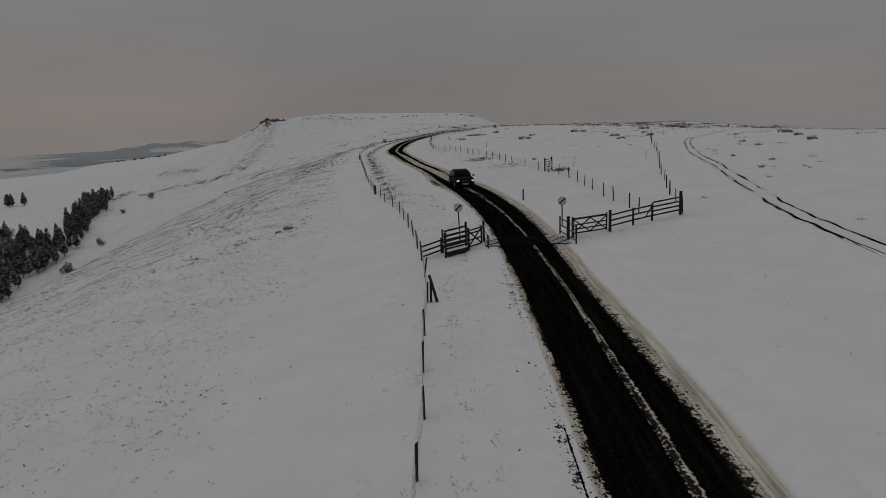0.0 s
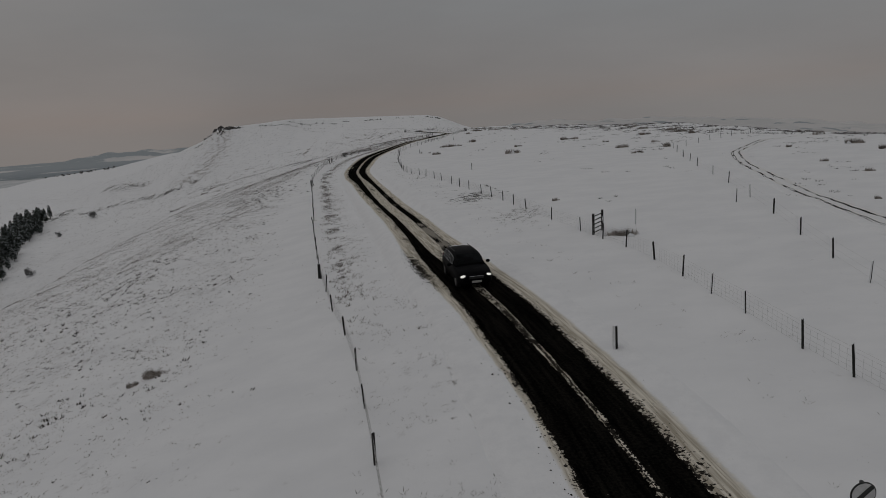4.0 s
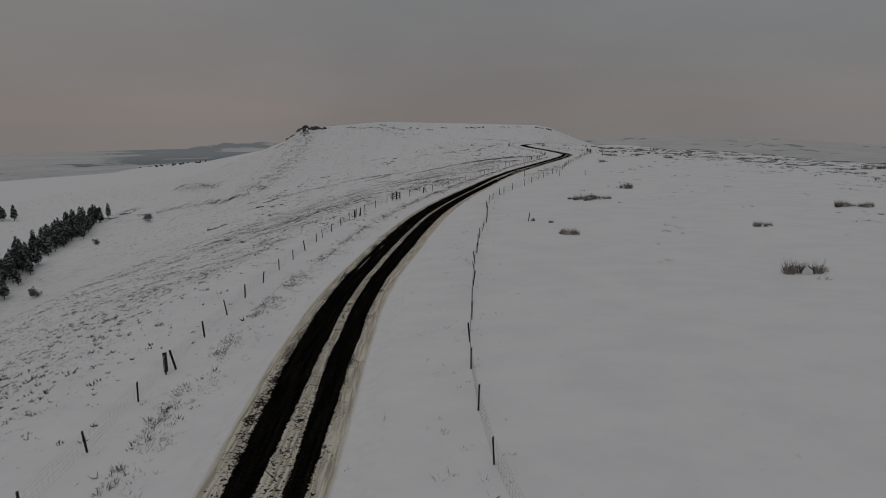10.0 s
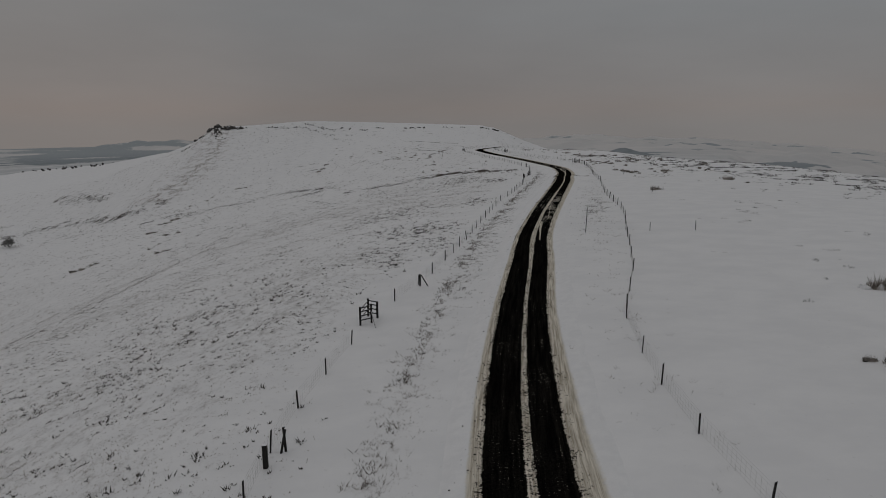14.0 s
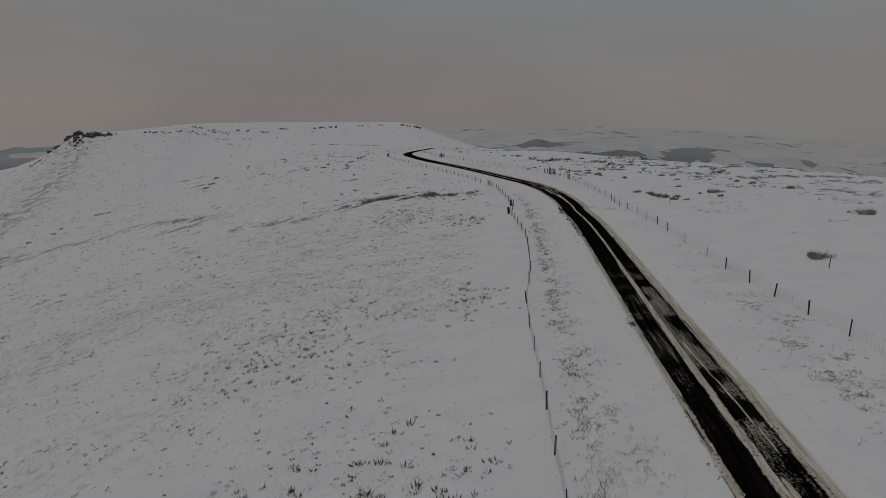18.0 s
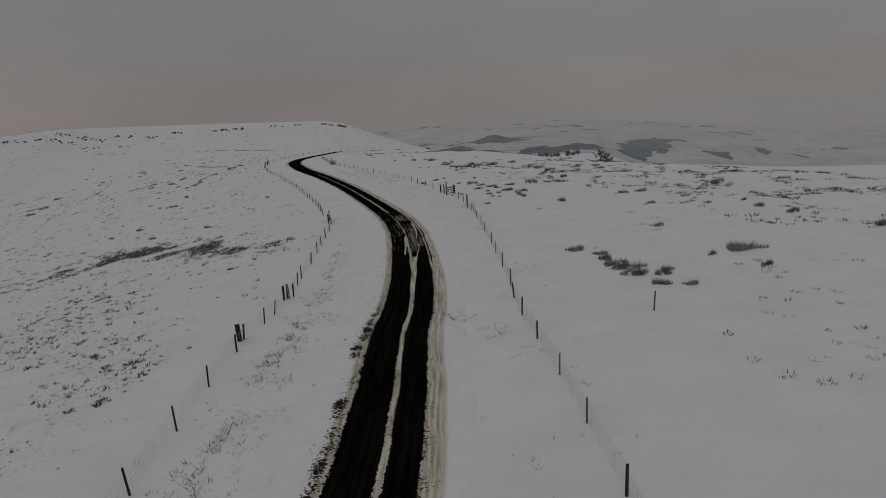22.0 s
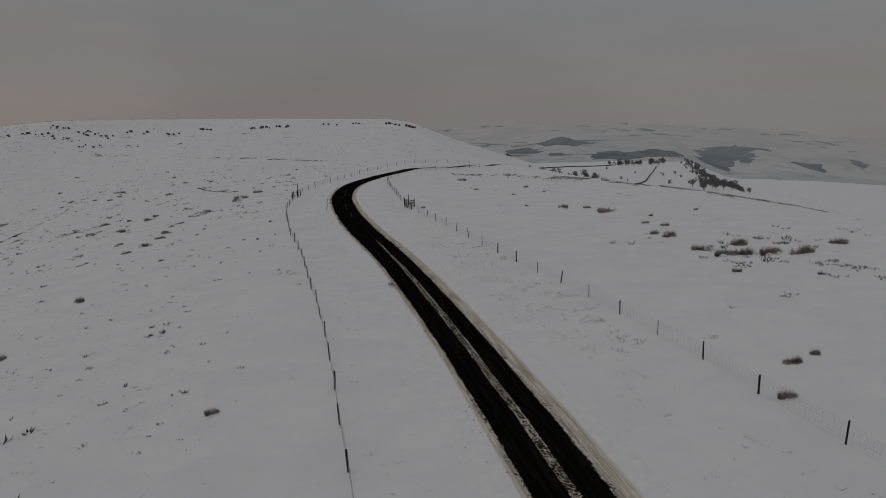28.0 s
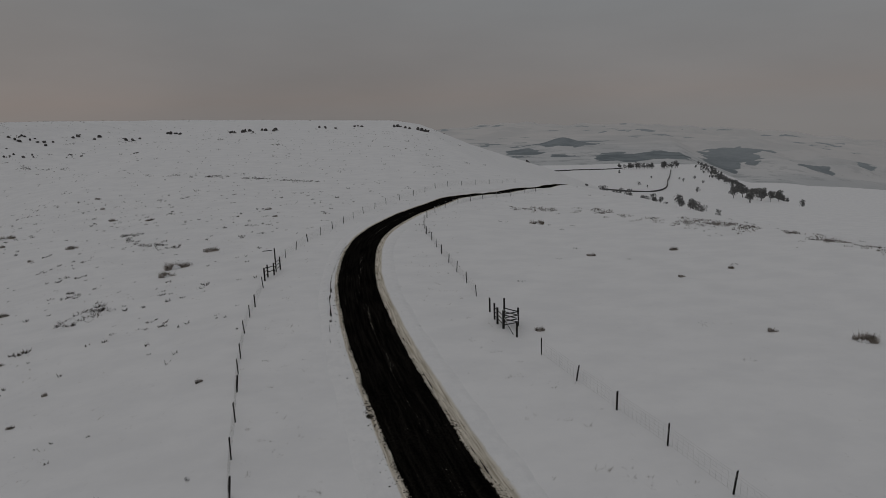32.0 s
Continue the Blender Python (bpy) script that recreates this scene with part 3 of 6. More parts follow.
def build_road():
    lat = np.linspace(-3.6, 3.6, 73)
    line = ROAD_LINE
    tan = np.gradient(line, axis=0)
    tan /= np.linalg.norm(tan, axis=1, keepdims=True)
    x = line[:, :1] + lat[None] * tan[:, 1:]
    y = line[:, 1:] - lat[None] * tan[:, :1]
    level = smooth((3.4 - np.abs(lat)) / 1.2)[None]
    z = height(x, y) * (1 - level) + height(line[:, 0], line[:, 1])[:, None] * level
    run = line[:, 1:] + 0 * lat[None]
    v = lat[None] + 0.025 * swell(x, y, 9, 71) + 0.015 * swell(x, y, 1.6, 72)
    lin, lout, rin, rout = (table(run, k) for k in (LEFT_IN, LEFT_OUT, RIGHT_IN, RIGHT_OUT))
    left, right = band(v, lout, lin), band(v, rin, rout)
    tyre = np.maximum(trodden(v, lout, lin), trodden(v, rin, rout))
    grit = left * table(run, GRIT_LEFT) * smooth((swell(x, y, 6, 73) + 1.1) / 1.2) + right * table(run, GRIT_RIGHT) * smooth((swell(x, y, 6, 74) + 1.1) / 1.2)
    grit = grit + 0.22 * np.clip(tyre, 0, 1) * np.clip(1 - np.minimum(np.abs(v - lin), np.abs(v - rin)) / 0.22, 0, 1)
    for a, b, la, lb, w in TYRE_LINES:
        mid = la + (lb - la) * np.clip((run - a) / (b - a), 0, 1)
        inside_run = np.clip(np.minimum(run - a, b - run) / 2.0, 0, 1)
        tyre = np.maximum(tyre, -0.9 + 1.7 * inside_run * band(v, mid - w, mid + w, 0.1))
    for a, b, la, lb, w in RIDGES:
        mid = la + (lb - la) * smooth((run - a) / (b - a))
        tyre = tyre - 1.9 * np.clip(np.minimum(run - a, b - run) / 1.5, 0, 1) * band(v, mid - w, mid + w, 0.12) * (tyre > 0)
    middle = (v > lin) & (v < rin)
    dirt = np.where(middle, table(run, MIDDLE_DIRT), 0.0)
    edge_w, edge_e = lout - v, v - rout
    dirt = np.maximum(dirt, (table(run, ((-60, 0.85), (50, 0.85), (75, 0.65), (600, 0.65))) + 0.25 * swell(x, y, 4, 77)) * np.exp(-np.maximum(edge_w, 0) / 0.24) * (edge_w > -0.15))
    dirt = np.maximum(dirt, table(run, ((-60, 0.92), (50, 0.92), (75, 0.7), (600, 0.7))) * np.exp(-np.maximum(edge_e, 0) / table(run, ((-60, 0.5), (40, 0.42), (70, 0.25), (600, 0.25)))) * (edge_e > -0.15))
    dirt = np.maximum(dirt, (0.52 + 0.22 * swell(x, y, 4, 80)) * np.exp(-np.maximum(edge_e, 0) / 0.7) * (edge_e > 0))
    dirt = np.maximum(dirt, 0.28 * np.exp(-np.maximum(edge_w, 0) / 0.6) * (edge_w > 0))
    churn = table(run, ((-60, 0.35), (45, 0.5), (66, 0.72), (98, 0.78), (108, 0.9), (150, 0.75), (210, 0.6), (240, 0.68), (300, 0.7), (380, 0.62), (430, 0.75), (600, 0.3)))
    dirt = np.maximum(dirt, churn * (0.75 + 0.3 * swell(x, y, 5, 78)) * np.clip(1.15 - edge_w / table(run, SLUSH_WEST), 0, 1) * (edge_w > -0.1))
    for a, b, ry, rl, k in CHURNED:
        dirt = np.maximum(dirt, k * 1.08 * np.exp(-((run - a) / ry) ** 2 - ((v - b) / rl) ** 2) * (0.9 + 0.2 * swell(x, y, 1.3, 79)))
    sw, se = table(run, SLUSH_WEST), table(run, SLUSH_EAST)
    slush = np.where(middle, 1.0, np.maximum(smooth((1.1 - np.maximum(edge_w, 0) / sw) / 0.4) * (v < 0), smooth((1.1 - np.maximum(edge_e, 0) / se) / 0.4) * (v > 0)))
    bare = np.clip(tyre, 0, 1)
    hump = 0.04 * (1 - bare) - 0.12 * smooth((np.abs(lat) - 2.9) / 0.7)[None]
    lumps = np.random.RandomState(3).uniform(-0.012, 0.012, z.shape) * (1 - bare)
    ob = grid_mesh("road", x, y, z + 0.03 + hump + lumps, road_surface, (("tyre", tyre), ("grit", grit), ("dirt", dirt), ("slush", slush), ("across", v), ("along", run)))
    return tagged(ob, "single-track moor road, wet black wheel tracks between brown slush", "road", kind="structure")


build_road()

def dirt_clods():
    """Lumps of frozen dirt thrown up along the road's western edge."""
    rs = np.random.RandomState(45)
    n = 15000
    run = rs.uniform(-15, 470, n)
    amount = table(run, ((-15, 1.0), (34, 0.9), (50, 0.35), (95, 0.5), (110, 0.9), (130, 0.8), (150, 0.5), (215, 0.4), (245, 0.8), (262, 0.6), (285, 0.9), (303, 0.9), (320, 0.4), (380, 0.4), (395, 0.8), (440, 0.8), (470, 0.5)))
    keep = rs.uniform(0, 1, n) < amount * smooth((swell(run, run * 0, 7, 46) + 0.9) / 0.9)
    run = run[keep]
    n = len(run)
    lat = table(run, LEFT_OUT) - 0.05 - rs.exponential(0.24, n)
    i = np.clip(np.interp(run, ROAD_LINE[:, 1], np.arange(len(ROAD_LINE))).astype(int), 1, len(ROAD_LINE) - 2)
    tan = ROAD_LINE[i + 1] - ROAD_LINE[i - 1]
    tan = tan / np.linalg.norm(tan, axis=1, keepdims=True)
    x, y = ROAD_LINE[i, 0] + lat * tan[:, 1], run - lat * tan[:, 0]
    z = height(x, y) * (1 - smooth((3.4 - np.abs(lat)) / 1.2)) + height(ROAD_LINE[i, 0], ROAD_LINE[i, 1]) * smooth((3.4 - np.abs(lat)) / 1.2) + 0.07
    size = rs.uniform(0.012, 0.05, n) * (0.6 + 0.6 * (rs.uniform(0, 1, n) < 0.2))
    corner = np.array([(1, 0, 0), (0, 1, 0), (-1, 0, 0), (0, -1, 0), (0, 0, 0.8), (0, 0, -0.8)], float)
    verts = (np.stack([x, y, z], 1)[:, None] + corner[None] * size[:, None, None] * rs.uniform(0.6, 1.4, (n, 6, 1))).reshape(-1, 3)
    tri = np.array([(0, 1, 4), (1, 2, 4), (2, 3, 4), (3, 0, 4), (1, 0, 5), (2, 1, 5), (3, 2, 5), (0, 3, 5)])
    faces = (np.arange(n)[:, None, None] * 6 + tri[None]).reshape(-1, 3)
    ob = new("dirt_clods", mesh_of("dirt_clods", verts.tolist(), faces.tolist(), road_dirt))
    return tagged(ob, "dark frozen clods of dirt along the road's edge", "dirt", kind="stuff")


dirt_clods()

TRACK = ((17.6, 22), (19.0, 33), (21.2, 42.5), (23.8, 52.5), (26.3, 62), (30.3, 76.3), (35.5, 91.5), (39.4, 101.6), (45, 112), (57, 124), (75.0, 131))


def build_track():
    lat = np.linspace(-1.7, 1.7, 35)
    line = spline(TRACK, 0.5)
    tan = np.gradient(line, axis=0)
    tan /= np.linalg.norm(tan, axis=1, keepdims=True)
    x, y = line[:, :1] + lat[None] * tan[:, 1:], line[:, 1:] - lat[None] * tan[:, :1]
    v = lat[None] + 0.08 * swell(x, y, 4, 75)
    rut = np.maximum(band(v, -0.62, -0.3, 0.14), 0.9 * band(v, 0.22, 0.5, 0.14)) * (0.8 + 0.2 * swell(x, y, 9, 76))
    hump = 0.05 - 0.06 * rut - 0.2 * smooth((np.abs(lat) - 1.4) / 0.3)[None]
    ob = grid_mesh("farm_track", x, y, height(x, y) + hump, road_surface, (("tyre", rut * 2.3 - 0.9), ("grit", 0.55 * rut), ("dirt", 0.3 * (rut > 0.1)), ("slush", 0.35 * np.exp(-(np.abs(np.abs(v) - 0.42) / 0.4) ** 2)), ("across", v), ("along", y)))
    return tagged(ob, "rutted farm track under snow over the moor", "track", kind="structure")


build_track()

# ---- fences ----
WEST_FENCE = ((-0.8, -20), (-0.8, 0), (-0.9, 18), (-1.1, 28), (-2.2, 39), (-4.2, 52), (-6.9, 64), (-9.4, 78), (-12.1, 95), (-14.8, 113), (-17.7, 132), (-19.6, 147), (-20.5, 162), (-20.9, 176), (-20.7, 188), (-18.1, 203), (-15.1, 212), (-13.4, 219), (-11.2, 228), (-8.0, 243), (-5.6, 254), (-4.0, 261), (-1.4, 269), (2.5, 284), (5.0, 300), (7.6, 310), (9.7, 325), (11.4, 339), (10.9, 347), (10.1, 359), (8.3, 375), (6.0, 392), (2.6, 412), (0.5, 422), (-1.0, 431), (-2.4, 441), (-2.9, 453), (-2.9, 460), (-1.3, 470), (3.0, 484), (8.1, 497), (15.5, 509), (22.9, 520), (39.8, 538))
EAST_FENCE = ((11.9, 38), (11.6, 45), (11.6, 52), (11.4, 60), (10.3, 66), (9.3, 72), (7.5, 84), (5.2, 95), (2.6, 108), (0.9, 115), (-1.0, 122), (-2.2, 130), (-3.0, 144), (-3.5, 160), (-3.3, 172), (-3.7, 186), (-2.4, 197), (-0.1, 204), (2.4, 212), (5.5, 224), (9.9, 241), (12.1, 256), (14.3, 268), (17.0, 280), (18.8, 290), (19.9, 298), (21.6, 306), (23.4, 315), (25.4, 326), (27.6, 338), (28.7, 350), (28.3, 362), (27.1, 377), (24.8, 392), (21.2, 410), (19.1, 421), (16.8, 431), (14.9, 441), (14.3, 451), (13.6, 465), (13.5, 480), (16.3, 490), (25.3, 504), (40.0, 521))
# how far along the walk each post stands
WEST_POSTS_SOUTH = (-20, -16, -11.8, -7.7, -3.6, 0.4, 4.5, 8.6, 12.7, 15.4, 18.3, 21.4, 25, 29, 32.6, 36, 39.2, 42.8, 46.5, 50, 54.6, 59, 63.5, 67.2, 70.3, 74, 78, 82.3, 87, 90.8, 94.6, 98.3, 102, 105.6, 109.2, 113, 116.8, 120.6, 124.6, 129, 132, 137.5, 141.6, 145.7, 149.7, 153.8, 157.8, 162, 166, 168.4, 172.2, 176, 180.4, 184, 188, 192, 196.5, 205.6, 210, 213.7, 218.7, 222, 225, 228.7, 232.5, 236.3, 240, 244, 247.7, 251.5, 255.5, 260.6)
WEST_POSTS_NORTH = (265.6, 269, 272, 275, 279.6, 284.2, 288.3, 292.5, 296.6, 300.8, 305, 306.6, 310, 313.3, 315.2, 320.3, 324.5, 328, 331.8, 335.7, 340.8, 349, 353.4, 356.5, 360.2, 364.7, 368, 371.3, 375.2, 379, 383, 387, 390.8, 394.6, 398.5, 402.4, 406.3, 410.2, 414, 418, 421.8, 424.6, 428, 431.5, 434, 436.3, 441, 444.5, 447, 452.6, 460.3, 464.2, 468, 472, 476, 479.8, 483.6, 487.5, 491.4, 495.3, 499.2, 503, 507, 510.8, 514.7, 518.6, 522.5, 526.4, 530.2, 534, 538)
EAST_POSTS_SOUTH = (38.2, 40, 43.2, 45.5, 49.2, 51.9, 54.8, 58.2, 61.6, 64.2, 67.3, 72.4, 78.2, 81.3, 84.4, 87.6, 90.7, 95, 98.4, 101.8, 107, 110.2, 114.6, 117.5, 121.8, 125.6, 129.7, 133.2, 136.8, 140.3, 144, 147.5, 151, 154.8, 158.4, 162, 165.7, 171, 174.5, 178, 183, 187.6, 191.6, 197.3, 199.3, 203, 208.7, 213.5, 218.8, 223, 227, 231, 235, 238.8, 242.7, 246.6, 250.5, 254.4, 258, 262.2, 266.5)
EAST_POSTS_NORTH = (272.4, 278.4, 282.5, 286.6, 290.6, 294.7, 298.3, 301.4, 304, 308.5, 313.2, 316.8, 322.2, 326.3, 331.6, 335, 338.2, 345.2, 349, 353, 364, 369.2, 374, 378.2, 382.2, 386.3, 390.4, 394.4, 398.5, 402.5, 406.6, 410.6, 414.7, 418.8, 422.5, 426, 429.5, 433.4, 446, 450, 454, 458, 462, 465.8, 469.8, 473.7, 477.6, 481.6, 485.5, 489.5, 493.4, 497.4, 501.3, 505.2, 509.2, 513, 517, 521)
rng = random.Random(11)


def post_mesh(tall, wide, snowy):
    bm = bmesh.new()
    bmesh.ops.create_cone(bm, cap_ends=True, segments=8, radius1=wide / 2, radius2=wide * 0.46, depth=tall + 0.3)
    bmesh.ops.translate(bm, vec=(0, 0, (tall - 0.3) / 2), verts=bm.verts)
    for v in bm.verts:
        if v.co.z > 0.3:
            v.co.z += 0.03 * math.sin(v.co.x * 60)
    for f in bm.faces:
        a = f.normal
        f.material_index = 1 if (a.z > 0.7 or (snowy and a.x < -0.55)) else 0
    me = bpy.data.meshes.new("post")
    bm.to_mesh(me)
    bm.free()
    me.materials.append(wood_dark)
    me.materials.append(stuck_snow)
    return me


POSTS = [post_mesh(h, w, s) for h, w, s in ((1.0, 0.085, 0), (0.95, 0.09, 1), (1.05, 0.08, 0), (0.92, 0.095, 1), (1.0, 0.105, 0))]


def tube(verts, faces, a, b, r):
    """A thin three-sided bar from a to b, added to lists."""
    a, b = Vector(a), Vector(b)
    z = (b - a).normalized()
    u = z.orthogonal().normalized()
    v = z.cross(u)
    k = len(verts)
    for c in (a, b):
        for j in range(3):
            g = j * 2.0944
            verts.append(c + r * (math.cos(g) * u + math.sin(g) * v))
    for j in range(3):
        l = (j + 1) % 3
        faces.append((k + j, k + l, k + 3 + l, k + 3 + j))


def wires(verts, faces, a, b, heights, stay):
    for h in heights:
        tube(verts, faces, a + Vector((0, 0, h)), b + Vector((0, 0, h)), 0.0035)
    if stay:
        n = max(1, int((b - a).length / stay))
        for j in range(n):
            p = a.lerp(b, j / n)
            tube(verts, faces, p + Vector((0, 0, 0.1)), p + Vector((0, 0, 0.78)), 0.003)


def fence(line, along, label, stay=0.3, gaps=()):
    """Posts at their places along a line, with wire netting between them; gaps: stretches taken by gates."""
    pts = spline(line, 0.4)
    thing = root("fence", pose(0, 0, 0), label, "fence", "roadside stock fences")
    verts, faces = [], []
    feet = []
    for y in along:
        x = float(np.interp(y, pts[:, 1], pts[:, 0])) + rng.uniform(-0.06, 0.06)
        foot = Vector((x, y, ground(x, y)))
        feet.append(foot)
        lean = rng.choice((2.5, 2.5, 5, 9))
        piece("post", rng.choice(POSTS), thing, pose(*foot, rng.uniform(-lean, lean), rng.uniform(-lean, lean), rng.uniform(-35, 35)))
    for a, b in zip(feet, feet[1:]):
        if (b - a).length < 9 and not any(a.y <= lo and b.y >= hi for lo, hi in gaps):
            wires(verts, faces, a, b, (0.1, 0.26, 0.42, 0.6, 0.78, 0.9), stay)
    ob = new("wire_netting", mesh_of("wire_netting", verts, faces, wire_metal))
    ob.parent = thing
    tagged(ob, "thin galvanised wire netting", kind="stuff")
    return thing


fence(WEST_FENCE, WEST_POSTS_SOUTH + WEST_POSTS_NORTH, "weathered wooden post and wire netting fence beside the road", 0.3, ((342, 344), (200, 203), (455, 458)))
fence(EAST_FENCE, EAST_POSTS_SOUTH + EAST_POSTS_NORTH, "weathered wooden post and wire netting fence along the moor", 0.3, ((340, 343), (355, 360), (437, 441)))


# ---- gates, stiles, signs and the cattle grid ----
def beam(bm, a, b, wide, deep, snowy=False, side=None):
    """A squared timber from a to b with softened edges; snow may lie on its upper face."""
    a, b = Vector(a), Vector(b)
    z = (b - a).normalized()
    u = Vector((0, 0, 1)).cross(z)
    if u.length < 0.2:
        u = Vector(side or (1, 0, 0))
        u = (u - z * u.dot(z))
    u.normalize()
    v = z.cross(u)
    c = 0.16 * min(wide, deep)
    w, d = wide / 2, deep / 2
    ring = ((w, d - c), (w - c, d), (-w + c, d), (-w, d - c), (-w, -d + c), (-w + c, -d), (w - c, -d), (w, -d + c))
    lo = [bm.verts.new(a + u * p + v * q) for p, q in ring]
    hi = [bm.verts.new(b + u * p + v * q) for p, q in ring]
    made = [bm.faces.new(lo[::-1]), bm.faces.new(hi)]
    for k in range(8):
        made.append(bm.faces.new((lo[k], lo[(k + 1) % 8], hi[(k + 1) % 8], hi[k])))
    for f in made:
        f.normal_update()
        if snowy and f.normal.z > 0.75:
            f.material_index = 1
    return made


TIMBER = [wood_dark, stuck_snow]


def post_at(thing, x, y, tall, wide=0.13, name="post", tilt=(0, 0)):
    z = ground(x, y)
    bm = bmesh.new()
    beam(bm, (x, y, z - 0.3), (x + tall * math.sin(radians(tilt[0])), y + tall * math.sin(radians(tilt[1])), z + tall), wide, wide, True)
    return part(name, bm, TIMBER, thing)


def rails(thing, a, b, heights, wide=0.09, thick=0.04, name="rail", snowy=True):
    for h in heights:
        bm = bmesh.new()
        beam(bm, (*a, ground(*a) + h), (*b, ground(*b) + h), thick, wide, snowy)
        part(name, bm, TIMBER, thing)


def brace(thing, a, ha, b, hb, wide=0.07, name="brace"):
    bm = bmesh.new()
    beam(bm, (*a, ground(*a) + ha), (*b, ground(*b) + hb), 0.05, wide, True)
    part(name, bm, TIMBER, thing)


def kissing_gate():
    g = root("kissing_gate", pose(0, 0, 0), "dark timber kissing gate with railed pen beside the cattle grid", "gate")
    A, A2, B, C, D, E = (-0.12, 31.75), (-0.27, 32.9), (1.02, 33.65), (1.11, 32.45), (1.98, 33.45), (1.84, 33.15)
    for p, h, w in ((A, 1.35, 0.13), (A2, 1.3, 0.1), (B, 1.4, 0.12), (C, 1.3, 0.12), (D, 1.4, 0.12)):
        post_at(g, *p, h, w)
    rails(g, A, C, (0.22, 0.45, 0.68, 0.92, 1.15), 0.1)
    rails(g, A2, B, (0.3, 0.58, 0.86, 1.15), 0.1)
    rails(g, A, A2, (0.5, 0.85, 1.15), 0.08)
    brace(g, (-0.04, 31.8), 0.1, (1.04, 32.4), 0.1, 0.24, "kick_board")
    leaf = new("gate_leaf")
    leaf.parent = g
    for h in (0.25, 0.6, 0.95, 1.12):
        bm = bmesh.new()
        beam(bm, (*C, ground(*C) + h), (*E, ground(*E) + h), 0.04, 0.08, True)
        part("bar", bm, TIMBER, leaf)
    for (p, hp), (q, hq) in (((C, 0.25), (E, 1.1)), ((C, 1.1), (E, 0.25))):
        bm = bmesh.new()
        beam(bm, (*p, ground(*p) + hp), (*q, ground(*q) + hq), 0.035, 0.07)
        part("brace", bm, TIMBER, leaf)
    bm = bmesh.new()
    beam(bm, (*E, ground(*E) + 0.12), (*E, ground(*E) + 1.2), 0.09, 0.07)
    part("stile", bm, TIMBER, leaf)


kissing_gate()


def low_fence():
    g = root("rail_fence", pose(0, 0, 0), "low three-rail timber fence between wire fence and kissing gate", "fence")
    for p in ((-1.42, 32.4), (-0.36, 33.0)):
        post_at(g, *p, 0.85, 0.1)
    rails(g, (-1.42, 32.4), (-0.3, 32.95), (0.18, 0.45, 0.72))


low_fence()


def wing(near, far, label):
    g = root("grid_wing", pose(0, 0, 0), label, "railing", "wings of the cattle grid")
    for p in (near, far):
        post_at(g, *p, 0.95, 0.075)
    rails(g, near, far, (0.12, 0.48, 0.85), 0.07)


wing((2.1, 31.75), (2.02, 34.4), "short timber wing rail along the west end of the cattle grid")
wing((6.72, 31.95), (6.38, 34.7), "short snow-topped wing rail along the east end of the cattle grid")


def cattle_grid():
    g = root("cattle_grid", pose(0, 0, 0), "steel bar cattle grid across the road, partly filled with snow", "cattle grid")
    z = ground(4.1, 33.4) + 0.075
    for k in range(14):
        y = 32.2 + k * 0.185
        bm = bmesh.new()
        xs = [2.0 + 0.15 * j for j in range(31)]
        rings = [[bm.verts.new((x, y + 0.034 * math.cos(q), z + 0.034 * math.sin(q) + 0.012 * (abs(x - 4.1) > 1.45) * (math.sin(q) > 0.3))) for q in np.linspace(0.26, 6.543, 8, endpoint=False)] for x in xs]
        for n, (ra, rb) in enumerate(zip(rings, rings[1:])):
            for q in range(8):
                f = bm.faces.new((ra[q], rb[q], rb[(q + 1) % 8], ra[(q + 1) % 8]))
                f.material_index = 1 if q in (1, 2) and (xs[n] > 5.35 or xs[n] < 2.65) and (n * 7 + k * 3) % 5 else 0
        bm.faces.new(rings[0])
        bm.faces.new(rings[-1][::-1])
        bmesh.ops.recalc_face_normals(bm, faces=bm.faces)
        part("bar", bm, [grid_steel, stuck_snow], g)
    for x in (2.2, 3.2, 5.0, 6.2):
        bm = bmesh.new()
        beam(bm, (x, 32.0, z - 0.06), (x, 34.8, z - 0.06), 0.06, 0.05)
        part("bearer", bm, grid_steel, g)


cattle_grid()


def field_gate():
    a, b = (6.85, 33.3), (8.75, 33.7)
    g = root("field_gate", pose(0, 0, 0), "closed timber field gate with diamond braces and snow on the bars", "gate")
    for p, h, w in (((6.55, 33.2), 1.2, 0.16), ((6.82, 33.3), 1.1, 0.13), ((8.95, 33.75), 1.2, 0.14)):
        post_at(g, *p, h, w)
    leaf = new("gate_leaf")
    leaf.parent = g

    def bar(p, hp, q, hq, w, name):
        bm = bmesh.new()
        beam(bm, (*p, ground(*p) + hp), (*q, ground(*q) + hq), 0.045, w, name == "bar")
        part(name, bm, TIMBER, leaf)

    for h, w in ((0.2, 0.08), (0.42, 0.07), (0.65, 0.07), (0.98, 0.11)):
        bar(a, h, b, h, w, "bar")
    mid = ((a[0] + b[0]) / 2, (a[1] + b[1]) / 2)
    for p, hp, q, hq in ((a, 0.95, mid, 0.2), (mid, 0.2, b, 0.95), (a, 0.2, mid, 0.95), (mid, 0.95, b, 0.2)):
        bar(p, hp, q, hq, 0.06, "brace")
    for p in (a, b):
        bm = bmesh.new()
        beam(bm, (*p, ground(*p) + 0.12), (*p, ground(*p) + 1.08), 0.08, 0.08)
        part("stile", bm, TIMBER, leaf)


field_gate()


